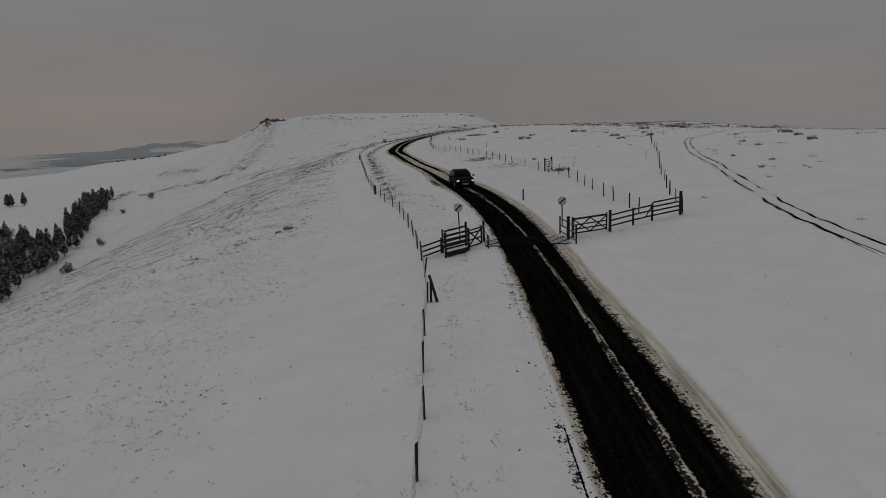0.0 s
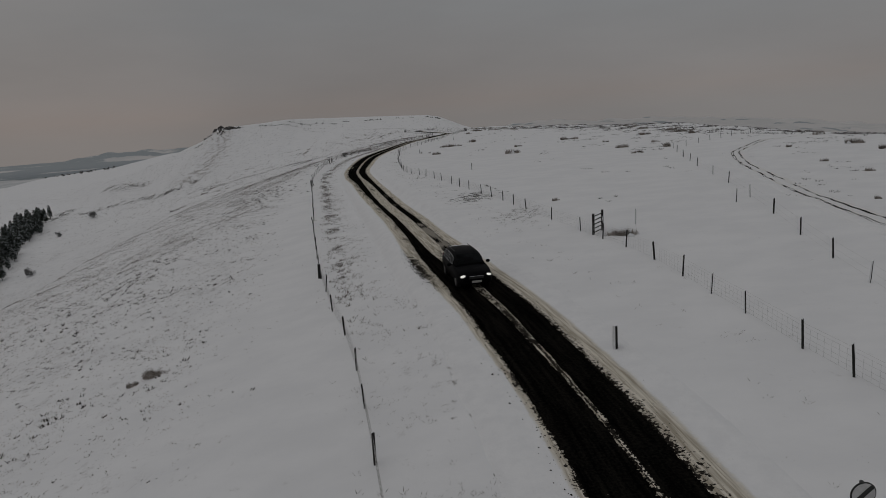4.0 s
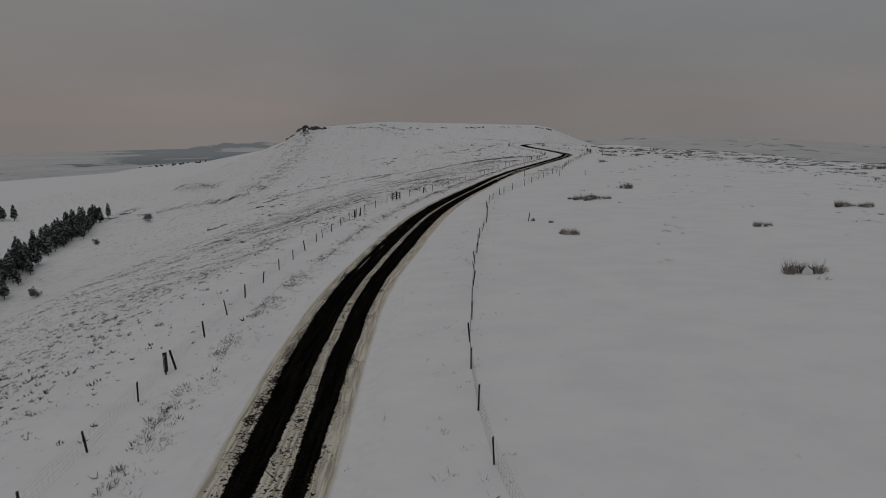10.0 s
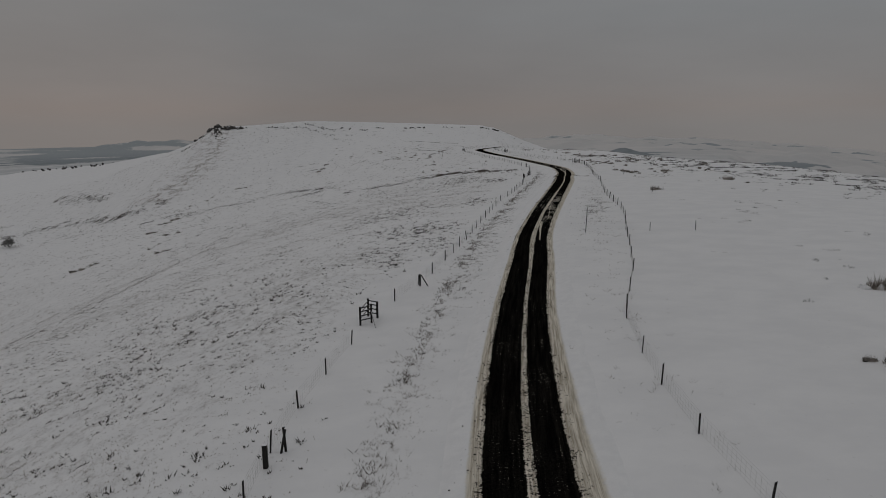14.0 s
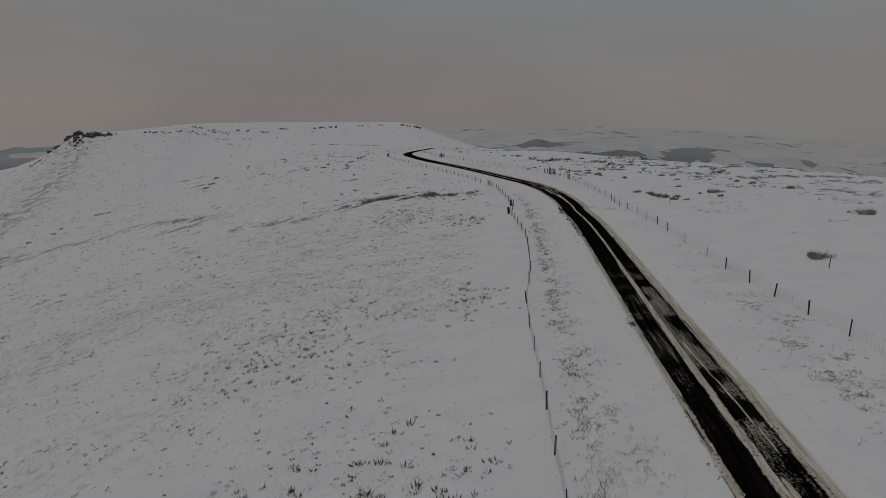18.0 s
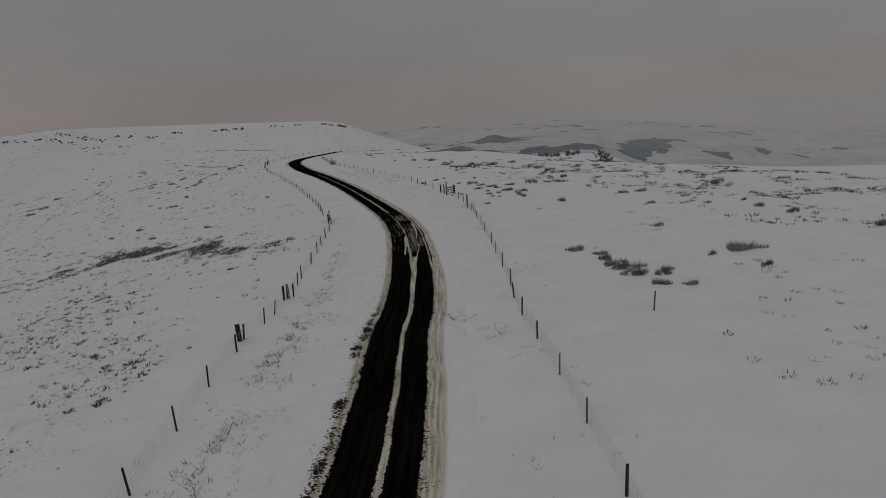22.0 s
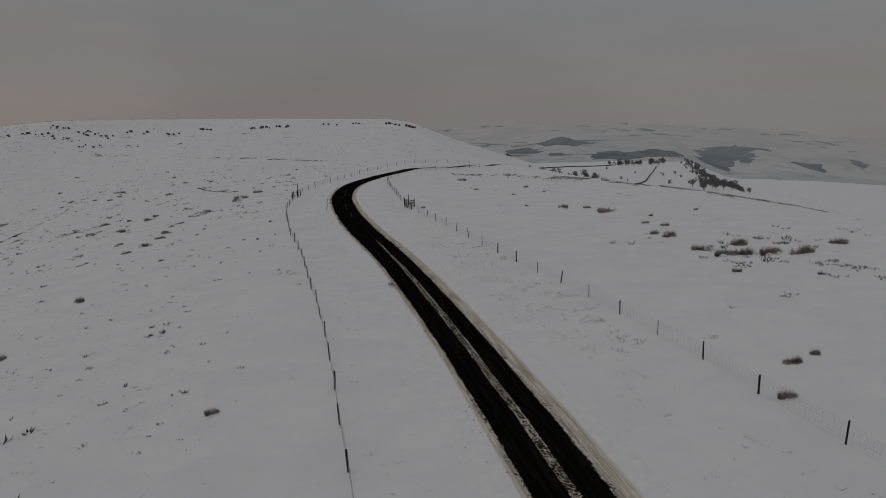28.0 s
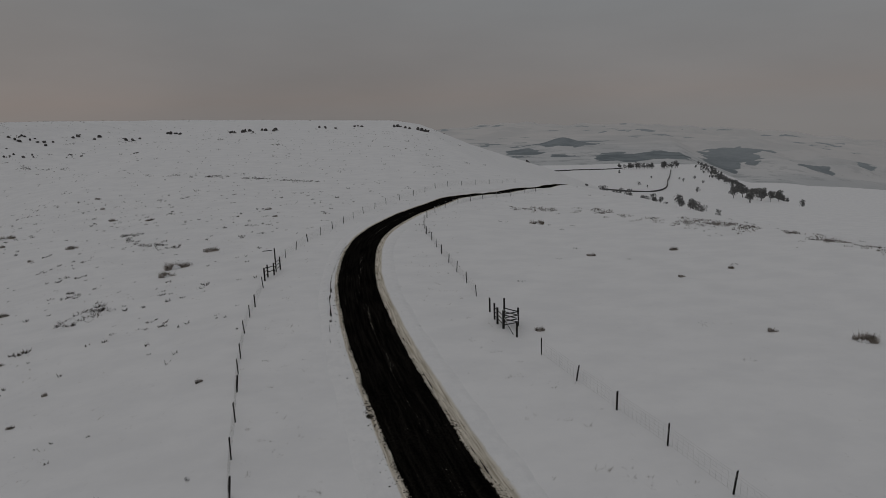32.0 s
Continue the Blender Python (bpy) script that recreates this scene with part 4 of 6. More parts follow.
def rail_run():
    pts = ((8.95, 33.75), (10.5, 34.7), (11.8, 35.4), (13.75, 36.3))
    g = root("rail_fence", pose(0, 0, 0), "timber rail fence with snow on its rails beside the field gate", "fence")
    for p, h, w in zip(pts[1:], (1.0, 1.0, 1.4), (0.1, 0.11, 0.15)):
        post_at(g, *p, h, w)
    for p, q in zip(pts, pts[1:]):
        rails(g, p, q, (0.3, 0.6, 0.9) if q[0] < 13 else (0.3, 0.55, 0.8, 1.05), 0.09)
    brace(g, (11.4, 35.2), 0.35, (11.8, 35.4), 0.9, 0.06)


rail_run()

white_plate = plain("white_sign_face", (0.52, 0.52, 0.52), (0.66, 0.66, 0.66), 5, 0.45, 0, 0)
black_plate = plain("black_sign_band", (0.010, 0.010, 0.010), (0.02, 0.02, 0.02), 5, 0.45, 0, 0)
grey_pole = plain("dark_grey_pole", (0.030, 0.030, 0.032), (0.06, 0.06, 0.062), 12, 0.5, 0.5, 0)


def speed_sign(x, y, tall, label):
    z = ground(x, y)
    g = root("road_sign", pose(x, y, z, 0, rng.uniform(-2, 2), 0), label, "road sign", "end of speed limit signs")
    bm = bmesh.new()
    bmesh.ops.create_cone(bm, cap_ends=True, segments=12, radius1=0.038, radius2=0.038, depth=tall + 0.2, matrix=Matrix.Translation((0, 0, tall / 2 - 0.1)))
    part("pole", bm, grey_pole, g)
    top = tall - 0.23
    flat = Matrix.Translation((0, -0.055, top)) @ Matrix.Rotation(radians(90), 4, "X")
    bm = bmesh.new()
    bmesh.ops.create_cone(bm, cap_ends=True, segments=40, radius1=0.245, radius2=0.245, depth=0.02, matrix=flat)
    part("rim", bm, black_plate, g, "thin black rim")
    bm = bmesh.new()
    bmesh.ops.create_cone(bm, cap_ends=True, segments=40, radius1=0.222, radius2=0.222, depth=0.02, matrix=Matrix.Translation((0, -0.008, 0)) @ flat)
    part("disc", bm, white_plate, g, "white round sign face")
    bm = bmesh.new()
    n, w, r = 10, 0.047, 0.22
    a = math.asin(w / r)
    ring = [(r * math.cos(t), r * math.sin(t)) for t in np.linspace(-a, a, n)] + [(r * math.cos(t), r * math.sin(t)) for t in np.linspace(math.pi - a, math.pi + a, n)]
    c, s = math.cos(radians(42)), math.sin(radians(42))
    front = [bm.verts.new((p * c - q * s, -0.078, top + p * s + q * c)) for p, q in ring]
    back = [bm.verts.new((p * c - q * s, -0.072, top + p * s + q * c)) for p, q in ring]
    bm.faces.new(front)
    bm.faces.new(back[::-1])
    for k in range(len(ring)):
        j = (k + 1) % len(ring)
        bm.faces.new((front[k], back[k], back[j], front[j]))
    bmesh.ops.recalc_face_normals(bm, faces=bm.faces)
    part("diagonal_band", bm, black_plate, g, "black diagonal band")


speed_sign(0.72, 35.4, 2.12, "round white road sign with black diagonal band on a pole")
speed_sign(6.83, 36.4, 1.74, "round white road sign with black diagonal band beside field gate")


def lone_post(x, y, tall, wide, label, tilt=(0, 0), name="marker_post", group=""):
    z = ground(x, y)
    bm = bmesh.new()
    bmesh.ops.create_cone(bm, cap_ends=True, segments=8, radius1=wide / 2, radius2=wide * 0.44, depth=tall + 0.3, matrix=Matrix.Translation((0, 0, tall / 2 - 0.15)))
    for f in bm.faces:
        if f.normal.z > 0.7 or f.normal.x < -0.8:
            f.material_index = 1
    me = bpy.data.meshes.new(name)
    bm.to_mesh(me)
    bm.free()
    for k in TIMBER:
        me.materials.append(k)
    ob = new(name, me)
    ob.matrix_basis = pose(x, y, z, tilt[1], tilt[0], rng.uniform(0, 60))
    return tagged(ob, label, "post", group)


MARK = "short dark wooden marker post standing in snow"
lone_post(-1.77, 35.34, 0.85, 0.08, "thin dark fence post standing beside the wire fence")
lone_post(5.9, 47.6, 0.85, 0.2, "stout dark marker post with snow-plastered side on the verge")
lone_post(1.7, 226.2, 2.7, 0.11, "tall slender snow pole beside the road", (2, 0), "snow_pole")
lone_post(13.9, 67.4, 1.05, 0.09, MARK, (1, 0), group="lone posts on the moor")
for px, py, ph, pw, tilt in ((22.7, 70.8, 1.0, 0.1, (0, 1)), (25.9, 295.5, 1.0, 0.13, (5, 0)), (1.2, 170.3, 1.0, 0.14, (3, 12)), (7.9, 117.7, 1.0, 0.13, (0, 2)), (8.4, 225.6, 0.95, 0.11, (2, -3)), (13.2, 225.4, 1.0, 0.11, (-2, 0)), (19.9, 259.2, 1.1, 0.12, (3, 3))):
    lone_post(px, py, ph, pw, MARK, tilt, group="lone posts on the moor")


def netting_hurdle(name, label, a, b, tall, stay_rails, lean=None, steel=False):
    """A small gate between two posts, with bars and an upright or two, and a strut where it leans on one."""
    g = root(name, pose(0, 0, 0), label, "gate")
    for p in (a, b):
        post_at(g, *p, tall + 0.15, 0.14)
    mats = [black_iron, stuck_snow] if steel else TIMBER
    leaf = new("gate_leaf")
    leaf.parent = g
    for k in range(stay_rails):
        h = 0.14 + (tall - 0.2) * k / (stay_rails - 1)
        bm = bmesh.new()
        beam(bm, (*a, ground(*a) + h), (*b, ground(*b) + h), 0.04, 0.045 if steel else 0.07, not steel)
        part("bar", bm, mats, leaf)
    for f in (0.04, 0.36, 0.66, 0.96) if steel else (0.05, 0.95):
        p = (a[0] + (b[0] - a[0]) * f, a[1] + (b[1] - a[1]) * f)
        bm = bmesh.new()
        beam(bm, (*p, ground(*p) + 0.1), (*p, ground(*p) + tall), 0.04, 0.04)
        part("upright", bm, mats, leaf)
    if lean:
        brace(g, b, tall * 0.75, lean, 0.0, 0.08, "strut")
    return g


netting_hurdle("small_gate", "small railed timber gate in the moor fence with strut", (10.5, 65.7), (11.4, 66.7), 1.25, 5, (11.0, 64.9))
netting_hurdle("steel_gate", "seven-bar steel field gate with timber posts in the fence", (28.4, 343.3), (27.5, 339.7), 1.05, 6, (27.2, 338.7), True)
netting_hurdle("hurdle_gate", "snow-crusted railed hurdle in the west fence between stout posts", (11.4, 344.5), (11.2, 341.6), 1.0, 6, None)


def stile(name, label, posts, panels, struts=()):
    g = root(name, pose(0, 0, 0), label, "stile")
    for x, y, h, w in posts:
        post_at(g, x, y, h, w)
    for a, b, heights in panels:
        rails(g, a, b, heights, 0.075)
    for a, ha, b, hb in struts:
        brace(g, a, ha, b, hb)


stile("stile", "weathered railed timber stile in the west fence with leaning strut",
      ((-19.3, 200.2, 1.3, 0.13), (-18.6, 200.6, 1.35, 0.12), (-18.3, 201.6, 1.2, 0.14), (-19.0, 202.2, 1.3, 0.13)),
      (((-19.3, 200.2), (-18.6, 200.6), (0.35, 0.65, 0.95, 1.2)), ((-18.3, 201.6), (-19.0, 202.2), (0.3, 0.6, 0.9, 1.15)), ((-19.3, 200.2), (-19.0, 202.2), (0.5, 0.85, 1.1))),
      (((-18.6, 200.6), 0.8, (-18.2, 199.4), 0.0),))
stile("stile", "railed timber squeeze stile with side pen in the moor fence",
      ((28.45, 360.0, 1.2, 0.12), (28.3, 358.8, 1.15, 0.12), (28.5, 357.5, 1.3, 0.15), (28.7, 356.7, 1.75, 0.13), (28.3, 354.9, 1.5, 0.14), (29.8, 356.9, 1.2, 0.12), (29.6, 355.4, 1.3, 0.12)),
      (((28.45, 360.0), (28.3, 358.8), (0.35, 0.7)), ((28.5, 357.5), (28.3, 354.9), (0.3, 0.6, 0.9)), ((29.8, 356.9), (29.6, 355.4), (0.25, 0.5, 0.75, 1.0)), ((28.3, 354.9), (29.6, 355.4), (0.25, 0.5, 0.75, 1.0)), ((28.7, 356.7), (29.8, 356.9), (0.3, 0.6, 0.9))),
      (((28.3, 354.9), 0.8, (28.3, 353.9), 0.0),))
stile("stile", "railed timber stile with waymark sign on a post at the bend",
      ((-3.2, 455.2, 1.2, 0.13), (-3.1, 456.4, 1.2, 0.13), (-2.6, 456.9, 1.2, 0.13), (-2.6, 458.2, 2.3, 0.11), (-2.3, 458.9, 1.3, 0.12)),
      (((-3.2, 455.2), (-3.1, 456.4), (0.4, 0.75, 1.05)), ((-2.6, 456.9), (-2.3, 458.9), (0.4, 0.75, 1.05)), ((-3.1, 456.4), (-2.6, 456.9), (0.5, 0.9)), ((-2.8, 458.0), (-3.7, 458.2), (2.15,))))
stile("stile", "railed timber stile with tall pen and strut near the bend",
      ((14.8, 441.9, 1.1, 0.11), (14.8, 440.2, 1.2, 0.12), (14.8, 439.2, 1.2, 0.13), (15.0, 438.2, 1.3, 0.15), (15.5, 436.5, 1.1, 0.12), (16.1, 438.6, 1.3, 0.12), (15.3, 439.3, 1.8, 0.12)),
      (((14.8, 440.2), (15.0, 438.2), (0.3, 0.6, 0.9)), ((15.0, 438.2), (16.1, 438.6), (0.25, 0.5, 0.75, 1.0)), ((16.1, 438.6), (15.3, 439.6), (0.25, 0.5, 0.75, 1.0)), ((15.5, 436.5), (16.1, 438.6), (0.4, 0.8))),
      (((15.0, 438.2), 0.8, (15.4, 437.0), 0.0),))


def props(x, y, label, tilts, group="strainer posts of the fence"):
    g = root("strainer_post", pose(0, 0, 0), label, "post", group)
    for k, (dx, dy, h, w, tx, ty) in enumerate(tilts):
        post_at(g, x + dx, y + dy, h, w, "post" if k == 0 else "strut", (tx, ty))


props(-20.9, 182.9, "stout strainer post with two crossed leaning struts", ((0, 0, 1.0, 0.19, 0, 0), (0.3, 1.0, 1.05, 0.09, 14, 6), (0.55, 1.1, 1.05, 0.09, -6, 8)))
props(-17.9, 132.4, "strainer post with leaning strut in the west fence", ((0, 0, 1.05, 0.17, 0, 0), (0.5, 0.2, 1.0, 0.09, -22, 4)))
props(-7.7, 67.4, "doubled strainer post in the west fence", ((0, 0, 1.0, 0.16, 3, 0), (0.14, 0.05, 0.95, 0.1, -4, 0)))
props(-0.8, 25.0, "leaning split fence post with propped board", ((0, 0, 1.0, 0.10, 2, 0), (0.35, -0.2, 1.1, 0.10, -20, 14)))
props(-15.6, 209.6, "strainer post with fallen strut in the snow", ((0, 0, 1.0, 0.14, 0, 0), (0.8, -0.2, 0.9, 0.08, -50, 0)))
props(5.2, 302.6, "thick snow-plastered strainer post", ((0, 0, 1.0, 0.24, -4, 0), (0.15, 0.2, 0.9, 0.1, 6, 0)))
props(7.3, 309.8, "cluster of three old fence posts", ((0, 0, 1.0, 0.15, 0, 0), (0.2, 0.3, 1.0, 0.13, 3, 2), (0.6, 0.5, 0.95, 0.1, 2, 0)))

# the fence that leaves the road over the moor, and the wire run by its gate
MOOR_FENCE = ((14.0, 36.6), (14.7, 38.8), (14.9, 40.2), (15.7, 43.5), (16.6, 46.7), (17.8, 50.7), (18.9, 54.6), (20.4, 59.5), (22.4, 65.5), (24.4, 72.0), (27.2, 80.6), (29.4, 88.0), (31.8, 96.6), (34.1, 103.5), (36.3, 110.4), (38.5, 117.5), (41.0, 124.7))


def moor_fence():
    thing = root("fence", pose(0, 0, 0), "post and wire fence crossing the open moor", "fence", "roadside stock fences")
    verts, faces, feet = [], [], []
    for x, y in MOOR_FENCE:
        feet.append(Vector((x, y, ground(x, y))))
    for x, y in spline(((41.0, 124.7), (51, 134), (62, 144), (74, 155)), 4.5)[1:]:
        feet.append(Vector((x, y, ground(x, y))))
    for f in feet:
        piece("post", rng.choice(POSTS), thing, pose(*f, rng.uniform(-3, 3), rng.uniform(-3, 3), rng.uniform(-35, 35)))
    for a, b in zip(feet, feet[1:]):
        wires(verts, faces, a, b, (0.2, 0.5, 0.85), 0)
    ob = new("wire_strands", mesh_of("wire_strands", verts, faces, wire_metal))
    ob.parent = thing
    tagged(ob, "thin plain wire strands", kind="stuff")


moor_fence()


# ---- moor grass, heather, rocks and trees ----
def scatter_tufts(name, places, sizes, tall, mat, blades, seed, label, lean=0.5, fat=1.0):
    """Clumps of blades at many places, as one mesh."""
    rs = np.random.RandomState(seed)
    n = len(places)
    z = height(places[:, 0], places[:, 1])
    base = np.repeat(np.column_stack([places, z]), blades, 0)
    size, up = np.repeat(sizes, blades), np.repeat(tall, blades)
    a = rs.uniform(0, 6.283, n * blades)
    r = np.sqrt(rs.uniform(0, 1, n * blades)) * size
    root_at = base + np.column_stack([np.cos(a) * r, np.sin(a) * r, np.full(n * blades, -0.03)])
    root_at[:, 2] += height(root_at[:, 0], root_at[:, 1]) - base[:, 2]
    b = rs.uniform(0, 6.283, n * blades)
    wide = fat * rs.uniform(0.012, 0.035, n * blades) * (0.6 + size * 1.4)
    side = np.column_stack([np.cos(b), np.sin(b), np.zeros(n * blades)]) * wide[:, None]
    h = up * rs.uniform(0.45, 1.1, n * blades)
    tip = root_at + np.column_stack([np.cos(a) * lean * h + rs.normal(0, 0.15, n * blades) * h, np.sin(a) * lean * h + rs.normal(0, 0.15, n * blades) * h, h])
    v = np.stack([root_at - side, root_at + side, tip + side * 0.3], 1).reshape(-1, 3)
    me = bpy.data.meshes.new(name)
    me.vertices.add(len(v))
    me.vertices.foreach_set("co", v.astype(np.float32).ravel())
    m = len(v) // 3
    me.loops.add(m * 3)
    me.polygons.add(m)
    me.polygons.foreach_set("loop_start", np.arange(m, dtype=np.int32) * 3)
    me.loops.foreach_set("vertex_index", np.arange(m * 3, dtype=np.int32))
    me.update(calc_edges=True)
    me.materials.append(mat)
    return tagged(new(name, me), label, "grass", kind="stuff")


def pick(box, count, chance, seed):
    """Places in a box, kept by a chance that varies over the ground."""
    rs = np.random.RandomState(seed)
    p = np.column_stack([rs.uniform(box[0], box[1], count), rs.uniform(box[2], box[3], count)])
    return p[rs.uniform(0, 1, count) < chance(p[:, 0], p[:, 1])]


def near_line(x, y, line, wide):
    pts = spline(line, 2.0)
    best = np.full(x.shape, 1e9)
    for q in pts:
        best = np.minimum(best, np.hypot(x - q[0], y - q[1]))
    return np.exp(-(best / wide) ** 2)


BANKS = (((-139, 421), (-132, 426.5), (-125, 426), (-113, 410), (-105, 415.5), (-91, 411), (-83.5, 415), (-73, 409), (-60.5, 395), (-55, 390)), ((-65, 384), (-58, 382)), ((-41, 352), (-32, 345), (-28, 338), (-22.4, 341), (-12, 341), (-6.6, 338)),
         ((-17, 345.6), (-10, 344), (-2, 338), (3, 332.7)))
EDGE_BANK = (((31.7, 496), (39.4, 491), (47, 478), (54.6, 464.5), (58.6, 451), (63, 438), (69, 424)),)
SMALL_BANKS = (((-92, 509), (-81, 514)), ((-87.5, 495), (-75.7, 492)), ((-61, 473), (-44, 454), (-36, 455)), ((-40.6, 544), (-31.6, 542), (-18, 535), (-3.6, 528)), ((-88, 578), (-77, 572), (-71, 574)), ((-25.7, 486.3), (-21.8, 480), (-17.5, 476)), ((-17.5, 449.8), (-15, 455.4), (-9.5, 455.4)))
# long heathery banks lower down, and the scree below the crag
LOW_BANKS = (((-236, 525), (-218, 514), (-199, 503)), ((-222, 458), (-205, 472), (-185, 468), (-165, 452)), ((-240, 446), (-246, 486)), ((-163, 449), (-150, 466)))
SCREE = (((-157, 572), (-152, 545), (-149, 515), (-150, 490), (-154, 468)),)


# thicker growth: middle, half width across and along, strength
THICK = ((-16.5, 239.5, 2.6, 3.0, 1.0), (-18.6, 219.5, 1.5, 2.0, 1.0), (-20, 225, 3, 3, 0.7), (-17, 239, 5, 6, 0.8), (-14.7, 229, 4, 5, 0.6), (-8, 264, 2.2, 4, 0.9), (-22, 262, 6, 9, 0.5), (-26.5, 133, 5, 9, 0.45), (-32, 146, 6, 8, 0.4), (-20, 53, 3, 3, 0.5), (-13.8, 56, 1.2, 1.2, 0.9),
         (-0.7, 301, 1.6, 4, 0.9), (-3, 306, 2, 3, 0.7), (-9, 316, 5, 10, 0.6), (-35, 205, 8, 14, 0.35), (-30, 90, 6, 14, 0.3), (-24, 180, 4, 8, 0.4))
# tufts beside the road: middle, half width and length, strength
VERGE_TUFTS = ((9.4, 253.3, 1.0, 1.2, 1.0), (7.3, 246.2, 0.9, 1.5, 1.0), (5.9, 242.3, 1.1, 1.6, 1.0), (5.5, 239.8, 0.8, 1.2, 1.0), (9.0, 250, 1.0, 1.5, 0.7), (5.0, 235, 1.2, 2.5, 0.7), (-3.8, 249.7, 0.7, 2, 0.8), (-5.2, 243.6, 0.7, 2, 0.9),
               (-5.7, 239.3, 0.8, 2, 1.0), (-5.9, 237.5, 0.8, 2, 1.0), (-2, 256.4, 0.6, 2, 0.8), (-9, 224, 1.0, 4, 1.0), (-8.6, 231, 0.8, 4, 1.0), (-10.6, 217, 0.7, 2.2, 1.0), (-10.9, 213, 0.7, 2.5, 1.0), (-12.2, 209, 0.8, 3, 0.9), (-7.2, 239, 0.7, 3, 0.9), (-9.6, 220, 0.9, 1.2, 1.0), (0.3, 112.5, 0.7, 1.0, 0.8), (-0.9, 110.4, 0.6, 0.4, 0.6), (7.2, 75, 1.5, 2.4, 1.0), (8.2, 77.5, 1.0, 1.6, 1.0), (5.4, 88.6, 1.3, 2.0, 1.0), (4.6, 91, 0.9, 1.2, 0.8),
               (24.2, 388.2, 1.0, 0.9, 0.9), (23.3, 385.4, 1.0, 0.9, 0.9), (23.3, 391.2, 0.9, 0.9, 0.9), (21.8, 394.2, 0.9, 0.9, 0.7), (17.7, 405.9, 0.6, 0.6, 0.9), (21.8, 404.1, 0.8, 0.8, 0.9), (24.1, 381.3, 1.0, 0.8, 0.8), (20.8, 409.1, 1.0, 1.2, 0.8),
               (16.5, 411.8, 0.7, 0.8, 0.7), (17.8, 296.5, 0.8, 0.8, 0.9), (17.2, 300, 0.8, 1.2, 0.5), (12.3, 24, 0.5, 1.2, 0.5), (9.5, 22.4, 0.4, 0.2, 0.9), (2.0, 425, 0.6, 1.0, 0.4), (2.6, 404, 0.6, 0.6, 0.4))


def thick(x, y, places=THICK):
    best = np.zeros_like(x)
    for cx, cy, rx, ry, k in places:
        best = np.maximum(best, k * np.exp(-((x - cx) / rx) ** 2 - ((y - cy) / ry) ** 2))
    return best


def west_chance(x, y):
    c = grass_cover(x, y)
    lat = road_distance(x, y)
    clump = 0.16 + 0.84 * smooth((swell(x, y, 9, 41) + 0.35 * swell(x, y, 3.1, 42) + 0.1) / 0.9)
    far_off = 0.08 + 0.92 * smooth((-lat - 9.5) / 6)
    far_off = far_off * (1 - 0.4 * smooth((y - 190) / 40) - 0.42 * smooth((y - 285) / 60))
    return np.where(lat < -8.5, np.maximum(c * clump * far_off, 0.9 * thick(x, y)), 0)


def verge_chance(x, y):
    lat = road_distance(x, y)
    clump = 0.1 + 0.9 * smooth((swell(x, y, 5, 43) + 0.25) / 0.8)
    strip_w = np.exp(-((lat + 5.8) / 1.2) ** 2) * np.interp(y, (0, 50, 60, 150, 300, 330, 520), (0.3, 0.4, 1.0, 0.9, 0.6, 0.06, 0.06))
    near_w = np.exp(-((lat + 4.0) / 1.0) ** 2) * np.interp(y, (0, 20, 60, 70), (0.8, 0.8, 0.6, 0.0))
    strip_e = np.interp(y, (0, 215, 225, 262, 275, 375, 385, 412, 420), (0.12, 0.12, 0.5, 0.5, 0.12, 0.12, 0.4, 0.4, 0.1)) * np.exp(-((lat - 6.5) / 2.0) ** 2)
    lush = np.maximum(np.maximum(strip_w, near_w), strip_e) * clump
    return np.clip(np.maximum(lush, thick(x, y, VERGE_TUFTS) * (0.25 + 0.75 * smooth((swell(x, y, 1.6, 49) + 0.4) / 0.6))), 0, 1)


def east_chance(x, y):
    lat = road_distance(x, y)
    clump = smooth((swell(x, y, 15, 44) + 0.6 * swell(x, y, 5, 45) - 0.75) / 0.4) * np.interp(y, (100, 240, 300, 325, 345, 440), (0.3, 0.5, 0.9, 0.6, 0.12, 0.1))
    return np.where((lat > 13) & (x < 105), clump * (0.25 + 0.75 * smooth((lat - 20) / 40)), 0)


def bank_chance(x, y, lines=BANKS, wide=2.0):
    best = 0
    for line in lines:
        best = np.maximum(best, near_line(x, y, line, wide))
    return best * smooth((swell(x, y, 6, 46) + 0.8 * swell(x, y, 13, 93) + 0.35) / 0.7)


rs = np.random.RandomState(8)
p = pick((-95, 8, -5, 520), 640000, west_chance, 51)[:150000]
scatter_tufts("moor_grass", p, rs.uniform(0.04, 0.20, len(p)), rs.uniform(0.05, 0.12, len(p)), frosted_grass, 4, 61, "dead moor grass poking through snow", 0.8, 1.4)
p = pick((-95, 8, -5, 520), 125000, west_chance, 52)[:22000]
scatter_tufts("heather", p, rs.uniform(0.03, 0.13, len(p)) * (0.6 + 0.4 * smooth((p[:, 1] - 25) / 50)), rs.uniform(0.07, 0.17, len(p)) * (0.5 + 0.5 * smooth((p[:, 1] - 25) / 50)), heather, 9, 62, "low dark heather poking through snow", 0.6, 2.1)


def dot_chance(x, y):
    """Short tufts spread all over the grazed slope."""
    lat = road_distance(x, y)
    patchy = 0.35 + 0.65 * smooth((swell(x, y, 17, 94) + 0.6 * swell(x, y, 5, 95) + 0.6) / 1.2)
    return smooth((-lat - 10) / 9) * patchy * (1 - 0.45 * smooth((y - 180) / 60) - 0.4 * smooth((y - 280) / 60))


